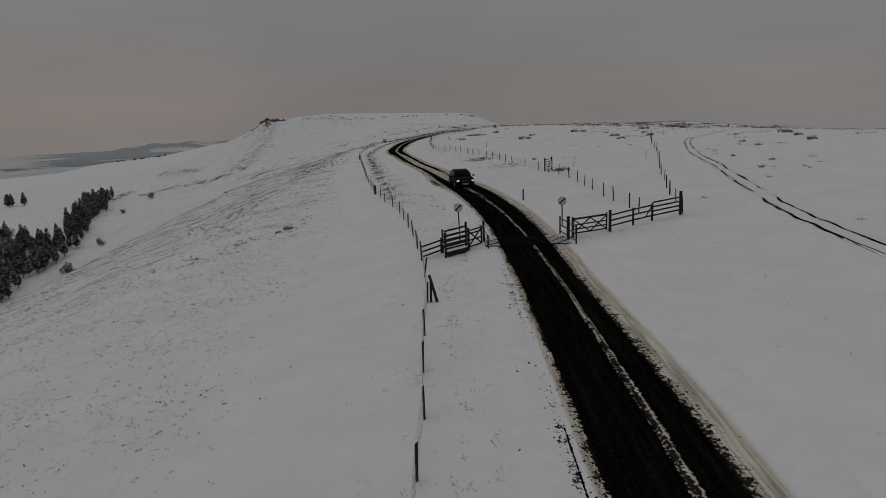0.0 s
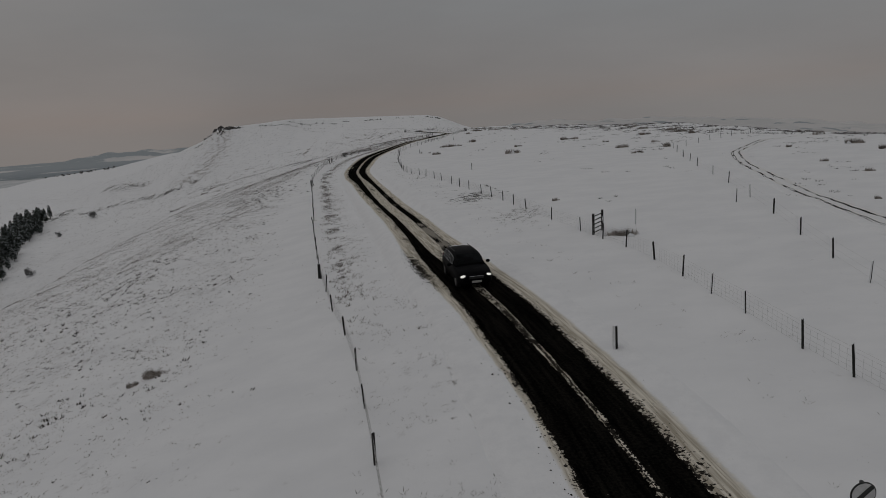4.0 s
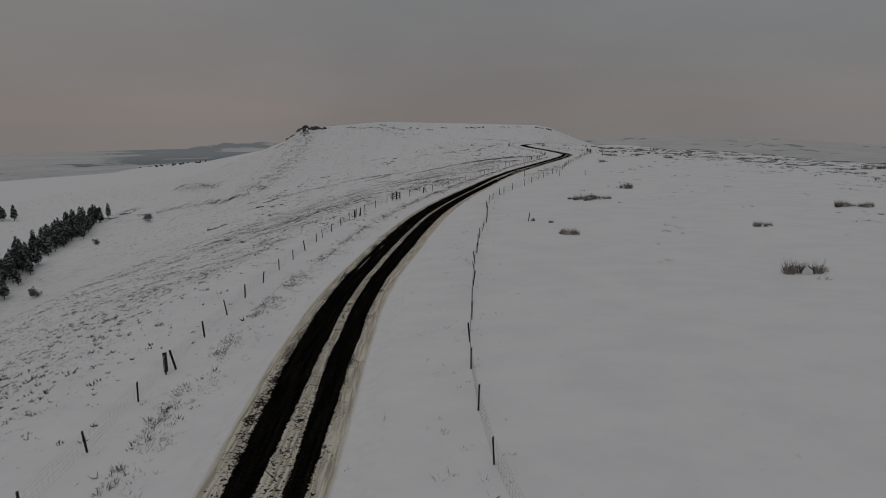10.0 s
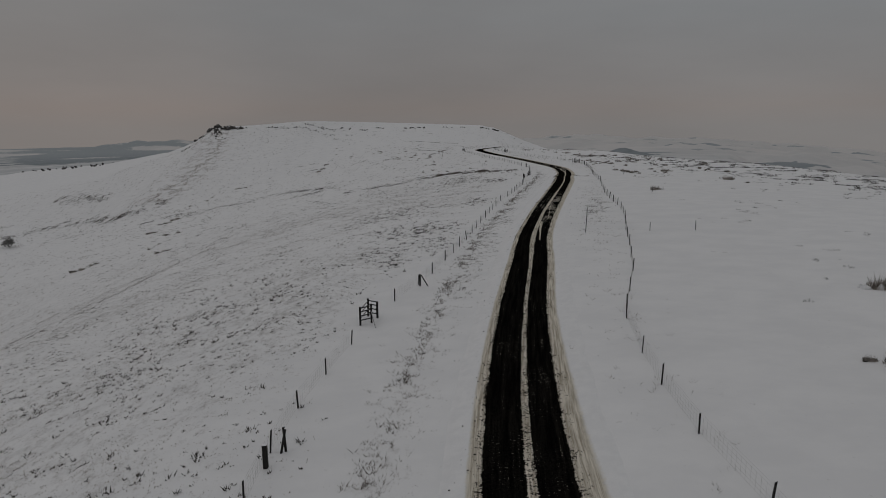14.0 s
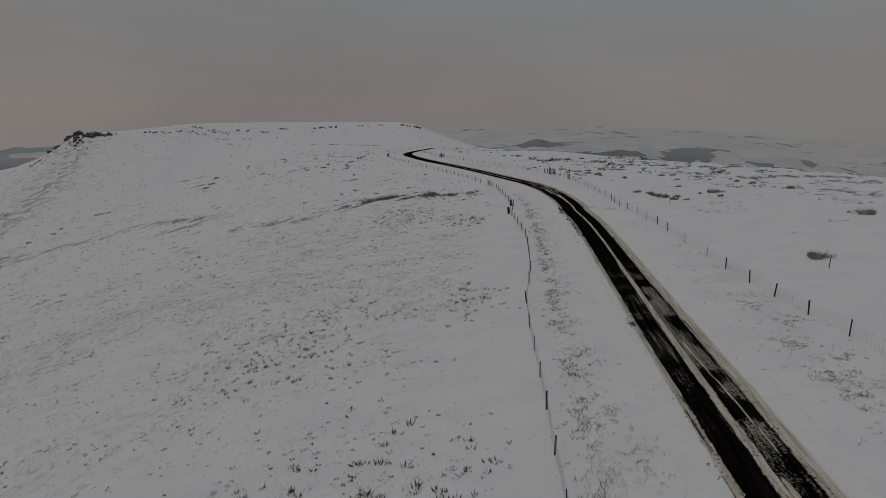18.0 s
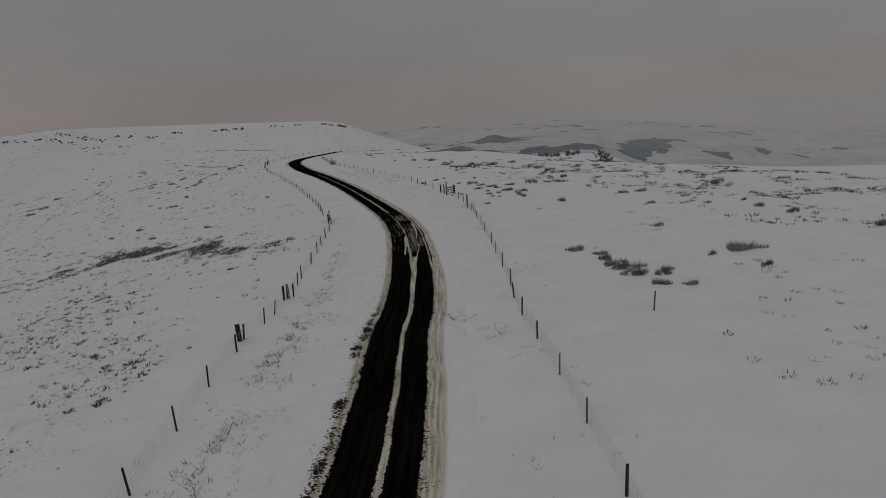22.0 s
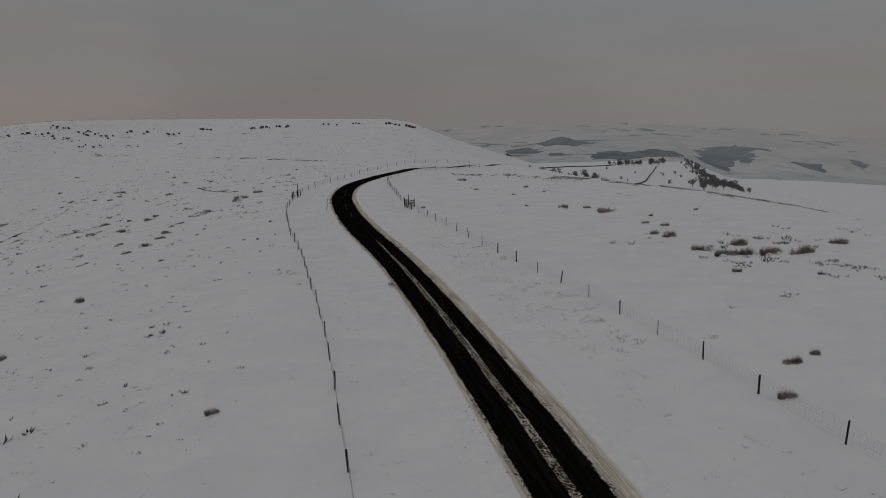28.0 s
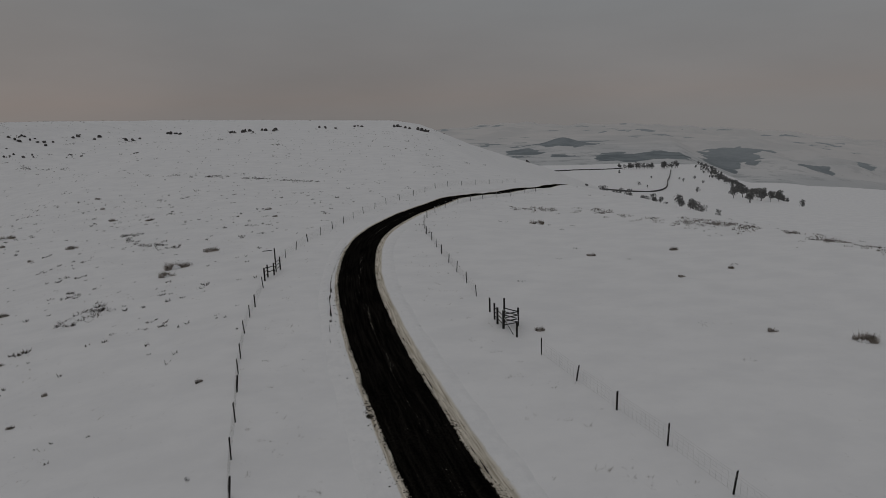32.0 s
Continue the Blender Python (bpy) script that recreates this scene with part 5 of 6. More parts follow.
p = pick((-110, 8, -5, 420), 200000, dot_chance, 96)[:84000]
scatter_tufts("grazed_tufts", p, rs.uniform(0.03, 0.10, len(p)), rs.uniform(0.04, 0.10, len(p)), dry_stalks, 5, 97, "short grazed grass tufts standing out of the snow", 0.7, 1.7)
p = pick((-30, 42, 0, 520), 480000, verge_chance, 53)[:42000]
near_start = 0.6 + 0.4 * smooth((p[:, 1] - 40) / 25)
scatter_tufts("verge_rushes", p, rs.uniform(0.03, 0.14, len(p)), rs.uniform(0.07, 0.22, len(p)) * near_start, dry_stalks, 6, 63, "thin dead rushes along the road verge", 1.0, 0.6)
p = pick((-30, 42, 60, 430), 330000, lambda x, y: thick(x, y, VERGE_TUFTS) * smooth((swell(x, y, 1.6, 49) + 0.1) / 0.6), 58)[:15000]
scatter_tufts("verge_heather", p, rs.uniform(0.05, 0.16, len(p)), rs.uniform(0.04, 0.10, len(p)), heather, 12, 68, "small dark heather tufts beside the road", 1.2, 1.6)
# low scrub on the eastern verge: x, y, reach across and along, thickness
EAST_SCRUB = ((5.7, 91.2, 0.6, 0.7, 0.9), (4.5, 89.6, 0.8, 0.9, 0.6), (5.3, 89.2, 0.6, 1.4, 1.0), (6.0, 88.4, 0.7, 1.0, 0.7), (4.6, 87.2, 1.4, 1.4, 0.7), (3.6, 95.1, 0.35, 0.2, 0.7), (7.4, 96.4, 0.3, 1.3, 0.4), (8.0, 93.9, 0.3, 0.6, 0.6),
              (8.1, 91.4, 0.35, 0.3, 0.5), (8.5, 90.0, 0.5, 0.3, 0.3), (9.4, 253.4, 0.5, 0.6, 0.6), (9.6, 249.8, 0.8, 0.5, 0.5), (7.4, 246.6, 0.4, 0.5, 0.8), (8.3, 244.2, 0.7, 0.6, 0.7), (6.2, 242.5, 0.6, 0.6, 0.8), (5.7, 240.1, 0.5, 0.5, 0.8), (7.5, 242.1, 0.4, 0.6, 0.6))
scrub_knots = lambda x, y: thick(x, y, EAST_SCRUB) * smooth((swell(x, y, 0.7, 107) + 0.2) / 0.6)
p = np.concatenate([pick((2, 10, 84, 99), 9000, scrub_knots, 108)[:270], pick((3, 12, 238, 256), 9000, scrub_knots, 109)[:240]])
scatter_tufts("verge_scrub", p, rs.uniform(0.05, 0.15, len(p)), rs.uniform(0.05, 0.11, len(p)), heather, 12, 110, "knots of dark heather scrub on the eastern verge", 1.1, 1.9)


def speck_chance(x, y):
    """Dark tufts on the verge between the western fence and the road."""
    lat = road_distance(x, y)
    clump = smooth((swell(x, y, 4, 101) + 0.6 * swell(x, y, 1.4, 102) - 0.1) / 0.6)
    middle = np.interp(y, (0, 30, 60, 75), (-2.9, -3.4, -4.4, -5.6))
    wide = np.interp(y, (0, 60, 75, 200, 235), (0.8, 1.0, 1.1, 1.3, 1.7))
    return clump * np.exp(-((lat - middle) / wide) ** 2) * np.interp(y, (0, 60, 300, 325, 440), (0.8, 0.9, 0.7, 0.1, 0.1))


p = pick((-24, 16, -5, 440), 170000, speck_chance, 103)[:9000]
scatter_tufts("verge_specks", p, rs.uniform(0.03, 0.11, len(p)), rs.uniform(0.04, 0.11, len(p)), dry_stalks, 9, 104, "small dark tufts scattered over the western verge", 1.3, 0.9)


def rush_chance(x, y):
    """The line of rushes between the fence and the road."""
    lat = road_distance(x, y)
    return np.exp(-((lat + 6.2) / 0.55) ** 2) * smooth((swell(x, y, 6, 85) + 0.5 * swell(x, y, 2, 86) + 0.55) / 0.8) * np.interp(y, (55, 65, 290, 330), (0, 1, 0.8, 0))


p = pick((-24, 12, 55, 330), 130000, rush_chance, 64)[:10000]
scatter_tufts("dead_rushes", p, rs.uniform(0.04, 0.16, len(p)), rs.uniform(0.10, 0.28, len(p)), dry_stalks, 8, 71, "dead rushes in a line along the fence", 0.8, 1.0)
p = pick((10, 105, 20, 520), 110000, east_chance, 54)[:9000]
scatter_tufts("moor_heather", p, rs.uniform(0.1, 0.4, len(p)), rs.uniform(0.08, 0.22, len(p)), heather, 20, 64, "dark heather clumps across the snowy moor", 0.6, 0.8)
p = pick((-142, 70, 325, 497), 150000, lambda x, y: bank_chance(x, y, BANKS, 2.8), 55)[:3300]
scatter_tufts("bank_heather", p, rs.uniform(0.1, 0.36, len(p)), rs.uniform(0.12, 0.28, len(p)), heather, 12, 65, "heather along a snowy bank", 0.6, 1.3)

p = pick((-24, 8, 326, 352), 14000, lambda x, y: bank_chance(x, y, BANKS[3:4], 3.2), 105)[:700]
scatter_tufts("bank_stalks", p, rs.uniform(0.1, 0.35, len(p)), rs.uniform(0.15, 0.35, len(p)), dry_stalks, 12, 106, "dry stalks and heather in a broad patch on the bank", 0.6, 1.3)
p = pick((25, 75, 415, 500), 60000, lambda x, y: bank_chance(x, y, EDGE_BANK, 2.2), 98)[:650]
scatter_tufts("edge_bank_grass", p, rs.uniform(0.15, 0.5, len(p)), rs.uniform(0.12, 0.3, len(p)), dry_stalks, 11, 99, "dead grass along the bank at the moor's edge", 0.6, 1.5)
p = pick((-100, 0, 425, 582), 90000, lambda x, y: bank_chance(x, y, SMALL_BANKS, 1.0), 65)[:620]
scatter_tufts("slope_bank_heather", p, rs.uniform(0.12, 0.4, len(p)), rs.uniform(0.12, 0.3, len(p)), heather, 14, 72, "short rows of heather on the snowy slope", 0.6, 1.5)
p = pick((-45, 8, 40, 330), 60000, lambda x, y: thick(x, y) * smooth((swell(x, y, 2.5, 87) + 0.2) / 0.7), 66)[:6500]
scatter_tufts("thick_heather", p, rs.uniform(0.06, 0.22, len(p)), rs.uniform(0.12, 0.3, len(p)), heather, 11, 73, "thicker patches of dark heather on the slope", 0.6, 1.6)


def edge_chance(x, y):
    """Heather along the moor's eastern edge."""
    d = x - moor_edge(y)
    return smooth((412 - y) / 16) * smooth((d + 34) / 22) * smooth((6 - d) / 5) * smooth((swell(x, y, 13, 88) + 0.6 * swell(x, y, 4.5, 89) - 0.1) / 0.5)


p = pick((25, 125, 20, 470), 60000, edge_chance, 67)[:5200]
scatter_tufts("edge_heather", p, rs.uniform(0.15, 0.55, len(p)), rs.uniform(0.14, 0.36, len(p)), heather, 14, 74, "dark heather along the moor's far edge", 0.6, 1.5)


def slope_chance(x, y):
    """Knots of heather on the white slope below the hill."""
    lat = road_distance(x, y)
    knot = 0.5 * smooth((swell(x, y, 9, 81) + 0.8 * swell(x, y, 2.6, 82) - 1.0) / 0.35)
    return np.where((lat < -10) & (y > 285), knot * smooth((y - 285) / 40) * smooth((-lat - 10) / 8), 0)


p = pick((-150, 30, 300, 640), 5200, lambda x, y: np.where(road_distance(x, y) < -9, 0.25 + 0.75 * smooth((swell(x, y, 24, 90) + 0.3) / 0.8), 0), 91)
scatter_tufts("hillside_dots", p, rs.uniform(0.06, 0.24, len(p)), rs.uniform(0.1, 0.26, len(p)), heather, 9, 92, "small dark tufts dotted over the snowy hillside", 0.6, 1.8)
p = pick((-110, 8, 285, 520), 40000, slope_chance, 57)[:4200]
scatter_tufts("slope_heather", p, rs.uniform(0.1, 0.34, len(p)), rs.uniform(0.12, 0.28, len(p)), heather, 20, 67, "scattered knots of heather on a snowy slope", 0.6, 1.6)


def valley_chance(x, y):
    """Heather and rushes on the lower slopes to the west."""
    rows = smooth((swell(x, y, 34, 83) + 0.7 * swell(x, y, 11, 84) + 0.2) / 1.0)
    return 0.15 + 0.85 * rows


p = pick((-420, -95, 60, 640), 60000, valley_chance, 59)[:16000]
scatter_tufts("valley_heather", p, rs.uniform(0.12, 0.55, len(p)), rs.uniform(0.1, 0.28, len(p)), dry_stalks, 7, 69, "heather and rushes on the lower slopes", 0.7, 2.6)
p = pick((-260, -140, 430, 540), 130000, lambda x, y: bank_chance(x, y, LOW_BANKS, 4.0), 60)[:1700]
scatter_tufts("low_bank_heather", p, rs.uniform(0.3, 0.9, len(p)), rs.uniform(0.2, 0.45, len(p)), heather, 9, 70, "dark heather along a bank on the lower slope", 0.7, 2.0)

p = pick((-175, -130, 460, 580), 60000, lambda x, y: bank_chance(x, y, SCREE, 7.0), 76)[:2600]
scatter_tufts("scree_grass", p, rs.uniform(0.15, 0.5, len(p)), rs.uniform(0.15, 0.4, len(p)), frosted_grass, 9, 77, "frosted grass and stones below the crag", 0.7, 2.0)


def hill_chance(x, y):
    return smooth((height(x, y) - 0) / 14) * smooth((swell(x, y, 16, 47) + 0.6 * swell(x, y, 5, 48) - 0.75) / 0.4) * np.where(y > 470 + 0.1 * np.abs(x), 1, 0) + 0.6 * smooth((-100 - x) / 30) * (y > 430)


p = pick((-230, 110, 430, 740), 60000, hill_chance, 56)[:2200]
scatter_tufts("hill_heather", p, rs.uniform(0.2, 0.7, len(p)), rs.uniform(0.15, 0.45, len(p)), heather, 7, 66, "heather and stones on the far hillside", 0.7, 2.5)


# larger clumps that can be told apart: middle and width
def clump_mesh(seed):
    """A metre-wide patch of arching stalks: heather with dead rushes and some frosted tips."""
    r = random.Random(seed)
    verts, faces, kinds = [], [], []
    for _ in range(9):
        cx, cy, s = r.uniform(-0.4, 0.4), r.gauss(0, 0.13), r.uniform(0.07, 0.19)
        tone, top = r.choice((0, 0, 1, 1, 2)), r.uniform(0.5, 1.0)
        for _ in range(130):
            a, d = r.uniform(0, 6.283), math.sqrt(r.random()) * s
            x, y = cx + math.cos(a) * d, cy + math.sin(a) * d * 0.8
            h = top * r.uniform(0.35, 1.0) * (1.1 - 0.65 * d / s)
            w, b = r.uniform(0.004, 0.009), r.uniform(0, 3.1416)
            k = len(verts)
            ox, oy = math.cos(b) * w, math.sin(b) * w
            tx, ty = x + math.cos(a) * h * 0.16 + r.gauss(0, 0.03), y + math.sin(a) * h * 0.16 + r.gauss(0, 0.03)
            verts += [(x - ox, y - oy, -0.1), (x + ox, y + oy, -0.1), (tx, ty, h)]
            faces.append((k, k + 1, k + 2))
            kinds.append(2 if r.random() < 0.34 else tone)
    me = mesh_of("heather_clump", verts, faces, [heather, straw_grass, frosted_grass])
    me.polygons.foreach_set("material_index", kinds)
    return me


def cushion(bm, x, y, w, h):
    """A low drift of snow caught in a clump."""
    n = bmesh.ops.create_icosphere(bm, subdivisions=2, radius=1.0)["verts"]
    for v in n:
        v.co = Vector((x + v.co.x * w, y + v.co.y * w * 0.6, -0.1 + v.co.z * h * (1 + 0.25 * math.sin(v.co.x * 7 + v.co.y * 5))))


CLUMPS = [clump_mesh(k) for k in range(7)]
SITES_SOUTH = ((8.3, 188.8, 2.3), (9.6, 189.8, 2.6), (10.9, 188.9, 2.4), (9.5, 187.7, 2.0), (11.9, 189.4, 1.6), (7.3, 189.3, 1.0), (10.4, 190.6, 1.8), (16.1, 202, 3.2), (4.6, 162.5, 2.4), (3.6, 169.3, 0.7), (1.6, 170.6, 0.7), (19.0, 146.8, 3.6), (23.4, 165.9, 2.1), (38.4, 180, 4.6), (55.1, 174.6, 4.3), (37.2, 138.5, 2.8), (43.7, 135.2, 2.3), (42.8, 131.5, 1.4), (34.8, 123, 2.0),
               (45.8, 143.6, 1.8), (40.5, 157.3, 1.7), (11.7, 81, 0.8), (12.2, 64.5, 2.1), (66.4, 127.2, 3), (57.2, 105.8, 3), (54.7, 97.4, 2.2), (50.8, 87, 2), (50.8, 109.7, 1.2), (43.1, 91.1, 1), (40.2, 80.4, 1), (31.1, 67.6, 0.6), (31.6, 60.4, 0.7), (27.2, 53.6, 0.6), (67.7, 188, 5.5), (65.4, 176.3, 5), (61.9, 163.6, 4.5), (-14.3, 56.3, 1.5), (-15.4, 55.6, 0.7), (66, 205, 4), (70, 222, 4.5), (74, 240, 5))
SITES_MIDDLE = ((21.8, 262.1, 2.4), (28.2, 310.5, 1.6), (29.3, 308.6, 1.3), (28.6, 306.9, 1.4), (29.0, 305.2, 2.2), (29.6, 303.8, 2.0), (28.2, 303.9, 1.8), (28.8, 302.2, 1.9), (29.8, 301.6, 1.7), (29.0, 299.8, 1.3), (30.4, 299.3, 1.1), (31, 302.4, 1.0), (37.2, 301.3, 1.4), (40.9, 279.8, 3.2), (55.2, 310.3, 2.4), (41.6, 272.7, 1.2), (39, 305.4, 3.1), (36, 305.3, 1.0), (39.1, 317.5, 1.6), (46.8, 331.9, 1.1), (54.3, 318.9, 2.4), (53.4, 335.3, 1.3), (53.5, 323.3, 1.6), (55.7, 327.8, 1.2),
                (63.3, 343.8, 3.0), (51.8, 343.1, 1.8), (48.9, 342.1, 1.8), (38.9, 339.4, 1.6))
SITES_NORTH = ((35.1, 365.8, 2.3), (35.6, 363.2, 1.5), (34.3, 359.2, 1.6), (36.8, 360.5, 2.0), (37.1, 358.8, 1.4), (40.0, 361.3, 2.2), (43.5, 361.6, 2.8), (46.1, 361.3, 1.3),
               (47.7, 361.6, 1.3), (48.4, 360.6, 2.0), (51.2, 367.0, 2.3), (37.6, 355.0, 2.2), (35.5, 353.0, 0.9), (38.6, 352.4, 2.0), (37.5, 350.6, 0.9), (36.8, 347.4, 1.1), (36.3, 345.4, 1.1), (33.6, 351.8, 1.1), (34.5, 355.5, 0.8), (30.4, 354.5, 0.7), (33.4, 368.3, 0.9), (37.4, 373.5, 0.8), (31.3, 376.9, 1.4), (32.6, 377.5, 0.8), (42.2, 400.5, 4.4), (40.4, 402.7, 2.1), (46.5, 399.4, 5.2), (53.5, 385.9, 2.8), (59.7, 381.6, 2.1), (53.1, 402.2, 2.5), (62.2, 376.6, 2.2), (63.5, 380.9, 1.9), (33.3, 348.8, 0.7), (33.9, 347.4, 0.5), (30.6, 342.1, 0.9), (39.3, 395.1, 1.1), (28.4, 373.4, 1.3), (51.6, 377.7, 1.7),
               (54, 380.1, 3.0), (68.8, 358.8, 2.4), (35.8, 432.1, 2.1), (39.3, 430.9, 1.3), (40.6, 426.8, 2.8), (31.7, 434.2, 0.7), (41.6, 417.7, 1.0), (42.8, 415.4, 1.2), (39.5, 411.4, 1.5), (40, 409.3, 2.4), (44, 403.5, 2.4), (51.2, 423.8, 0.8), (44.1, 422, 0.8), (37.5, 459.3, 1.4), (38.5, 450.4, 0.8), (33.1, 448.6, 0.7), (28.5, 458.6, 1.1), (29.2, 481.3, 2.2), (17.2, 437.4, 0.8))
SITES_WEST = ((-120.5, 400, 6), (-119.5, 407, 5), (-101.4, 357, 3), (-96.5, 355, 2), (-96.3, 333.8, 1.5), (-96.3, 339.7, 1.5), (-87.2, 321.3, 4), (-130, 449, 2.4), (-124.6, 455.4, 2), (-123.8, 461, 2), (-114, 473, 6), (-115.8, 331, 4.5), (-112.5, 334, 4), (-115, 376, 4.5), (-43.6, 193.3, 1.6), (-36.1, 182.4, 0.9),
              (-15.9, 367.8, 1.5), (-11.6, 355.5, 1.1), (-4.3, 354.6, 1.2), (-16.2, 392.6, 1.8), (-16.5, 406, 1.6), (-76, 480, 3.4), (-75, 488, 3.4), (-76, 502.6, 3.6), (-33, 448, 2.2), (-46, 495, 2.6), (-63, 510, 2), (-13.4, 465, 3.2), (2.1, 377.7, 0.9), (-19.7, 426.4, 1.2), (-19.2, 395, 0.9), (-19.4, 365.3, 0.9))
SITES_SLOPE = ((-29.8, 456.1, 1.2), (-34.5, 456.5, 2.4), (-25.1, 454.4, 1.3), (-25.1, 451.6, 2.0), (-26.4, 443.8, 2.6), (-18, 436.9, 1.9), (-18.9, 442.1, 0.9), (-18.3, 429.3, 2.1), (-17.9, 433.3, 1.4), (-13.6, 461.9, 1.8), (-31.1, 481.8, 1.8), (-32.8, 500, 1.4), (-43.1, 520.5, 1.4), (-39, 511.5, 1.1), (-26, 496, 1.5), (-9.3, 499.1, 1.1),
               (-7.4, 492.5, 0.9), (-74.2, 528.8, 1.5), (-62.4, 503.6, 1.1), (-44.9, 486.6, 1.4), (-44.2, 490, 1.2), (-48.3, 488, 1.2), (-12, 471.9, 2.2), (-3.5, 422.3, 0.6), (-3.6, 433.7, 0.6), (-12.9, 435.4, 0.5), (-12.7, 431.7, 0.5), (-36.8, 464.7, 0.7), (-34.6, 478.4, 0.7), (-76.9, 546.3, 1.4), (-22.9, 432.9, 1.0))


def heather_clump(x, y, w, label, group):
    g = root("heather_clump", pose(x, y, ground(x, y), 0, 0, rng.uniform(-30, 30)), label, "shrub", group)
    ob = piece("growth", rng.choice(CLUMPS), g)
    tagged(ob, kind="stuff")
    tall = min(1.5, 0.25 + 0.32 * w) * rng.uniform(0.8, 1.1)
    ob.scale = (w, w * rng.uniform(0.55, 0.85), tall)
    for j in range(3 if w > 1.5 else 0):
        bm = bmesh.new()
        cushion(bm, rng.uniform(-0.35, 0.35) * w, rng.uniform(-0.2, 0.2) * w, rng.uniform(0.07, 0.16) * w, tall * rng.uniform(0.22, 0.42))
        part("snow_cap", bm, stuck_snow, g)


for sites, label, group in ((SITES_SOUTH + SITES_MIDDLE + SITES_NORTH, "dark heather clump with drifted snow on the moor", "heather clumps on the moor"), (SITES_WEST + SITES_SLOPE, "dark heather clump on the snowy hillside", "heather clumps on the hillside")):
    for x, y, w in sites:
        n = 1 if w < 4 else 2 if w < 6 else 3
        for j in range(n):
            heather_clump(x + (j - (n - 1) / 2) * w / n * 0.95, y + (rng.uniform(-0.5, 0.5) if n > 1 else 0), w / n * (1.25 if n > 1 else 1), label, group)


def boulder(bm, x, y, z, w, d, h, seed):
    """An angular block: a rounded cube cut by a few slanting planes."""
    r = random.Random(seed)
    n = bmesh.ops.create_icosphere(bm, subdivisions=2, radius=1.0)["verts"]
    cuts = [(Vector((r.gauss(0, 1), r.gauss(0, 1), r.gauss(0, 0.7))).normalized(), r.uniform(0.45, 0.8)) for _ in range(9)]
    turn = Matrix.Rotation(r.uniform(0, 3.14), 3, "Z")
    for v in n:
        c = v.co.copy()
        for way, far in cuts:
            over = c.dot(way) - far
            if over > 0:
                c -= way * over * 0.92
        c = turn @ (c * (1 + 0.12 * noise.noise(c * 3 + Vector((seed, 0, 0)))))
        v.co = Vector((x + c.x * w, y + c.y * d, z + c.z * h))
    for v in n:
        for face in v.link_faces:
            face.normal_update()
            if face.normal.z > 0.86:
                face.material_index = 1


OUTCROPS = ((-156, 577, 10, 2.4, 22), (-150, 579, 9, 2.1, 16), (-162, 574, 7, 2.1, 11), (-145, 581, 6, 1.5, 6), (-168, 566, 7, 1.8, 7), (-158, 568, 9, 1.5, 9), (-172, 555, 9, 1.3, 6), (-152, 560, 9, 1.1, 6), (-126, 588, 6, 1.2, 5), (-118, 588, 6, 0.9, 7), (-110, 590, 5, 0.9, 6), (-105, 599, 7, 1.0, 8), (-103, 590, 9, 0.9, 9), (-92, 600, 12, 1.1, 13), (-80, 610, 9, 1.1, 8), (-68, 612, 8, 0.9, 6), (-57, 622, 7, 1.2, 5), (-36, 626, 9, 1.3, 7),
            (-28, 632, 6, 1.2, 5), (-8, 645, 7, 1.2, 5), (4, 653, 5, 1.0, 4), (21, 655, 7, 1.4, 6), (30, 656, 6, 2.0, 5), (-88, 585, 8, 0.7, 7), (-77, 588, 8, 0.7, 6), (-59, 586, 5, 0.7, 3), (-97, 590, 6, 0.9, 6), (-354, 783, 26, 2.6, 8), (-378, 782, 24, 2.8, 8), (-400, 781, 26, 2.2, 8), (-420, 781, 18, 1.8, 5))
for k, (x, y, wide, tall, n) in enumerate(OUTCROPS):
    g = root("rock_outcrop", pose(x, y, ground(x, y)), "dark gritstone outcrop with snow on its ledges at the hill's crest", "rock", "crags along the hill")
    r = random.Random(k + 70)
    for j in range(n):
        bx, by = r.uniform(-0.5, 0.5) * wide, r.uniform(-0.3, 0.3) * wide
        s = tall * r.uniform(0.35, 0.8)
        bm = bmesh.new()
        boulder(bm, bx, by, ground(x + bx, y + by) - ground(x, y) + s * 0.25, s * r.uniform(0.6, 1.2), s * r.uniform(0.5, 0.9), s * r.uniform(0.6, 1.0), k * 13 + j)
        part("boulder", bm, [gritstone, stuck_snow], g)

# trees: snow-dusted conifers and bare broadleaved bushes
conifer_green = plain("dark_conifer_needles", (0.018, 0.024, 0.020), (0.055, 0.066, 0.056), 2.0, 0.9, 0, 0)
snowy_needles = plain("snow_dusted_needles", (0.16, 0.18, 0.18), (0.42, 0.44, 0.45), 2.0, 0.9, 0, 0)
bark = plain("dark_bark", (0.025, 0.021, 0.018), (0.07, 0.06, 0.05), 8, 0.9, 0, 0.3)


def trunk_mesh(tall, r0):
    bm = bmesh.new()
    bmesh.ops.create_cone(bm, cap_ends=True, segments=7, radius1=r0, radius2=r0 * 0.2, depth=tall, matrix=Matrix.Translation((0, 0, tall / 2 - 0.2)))
    me = bpy.data.meshes.new("trunk")
    bm.to_mesh(me)
    bm.free()
    me.materials.append(bark)
    return me


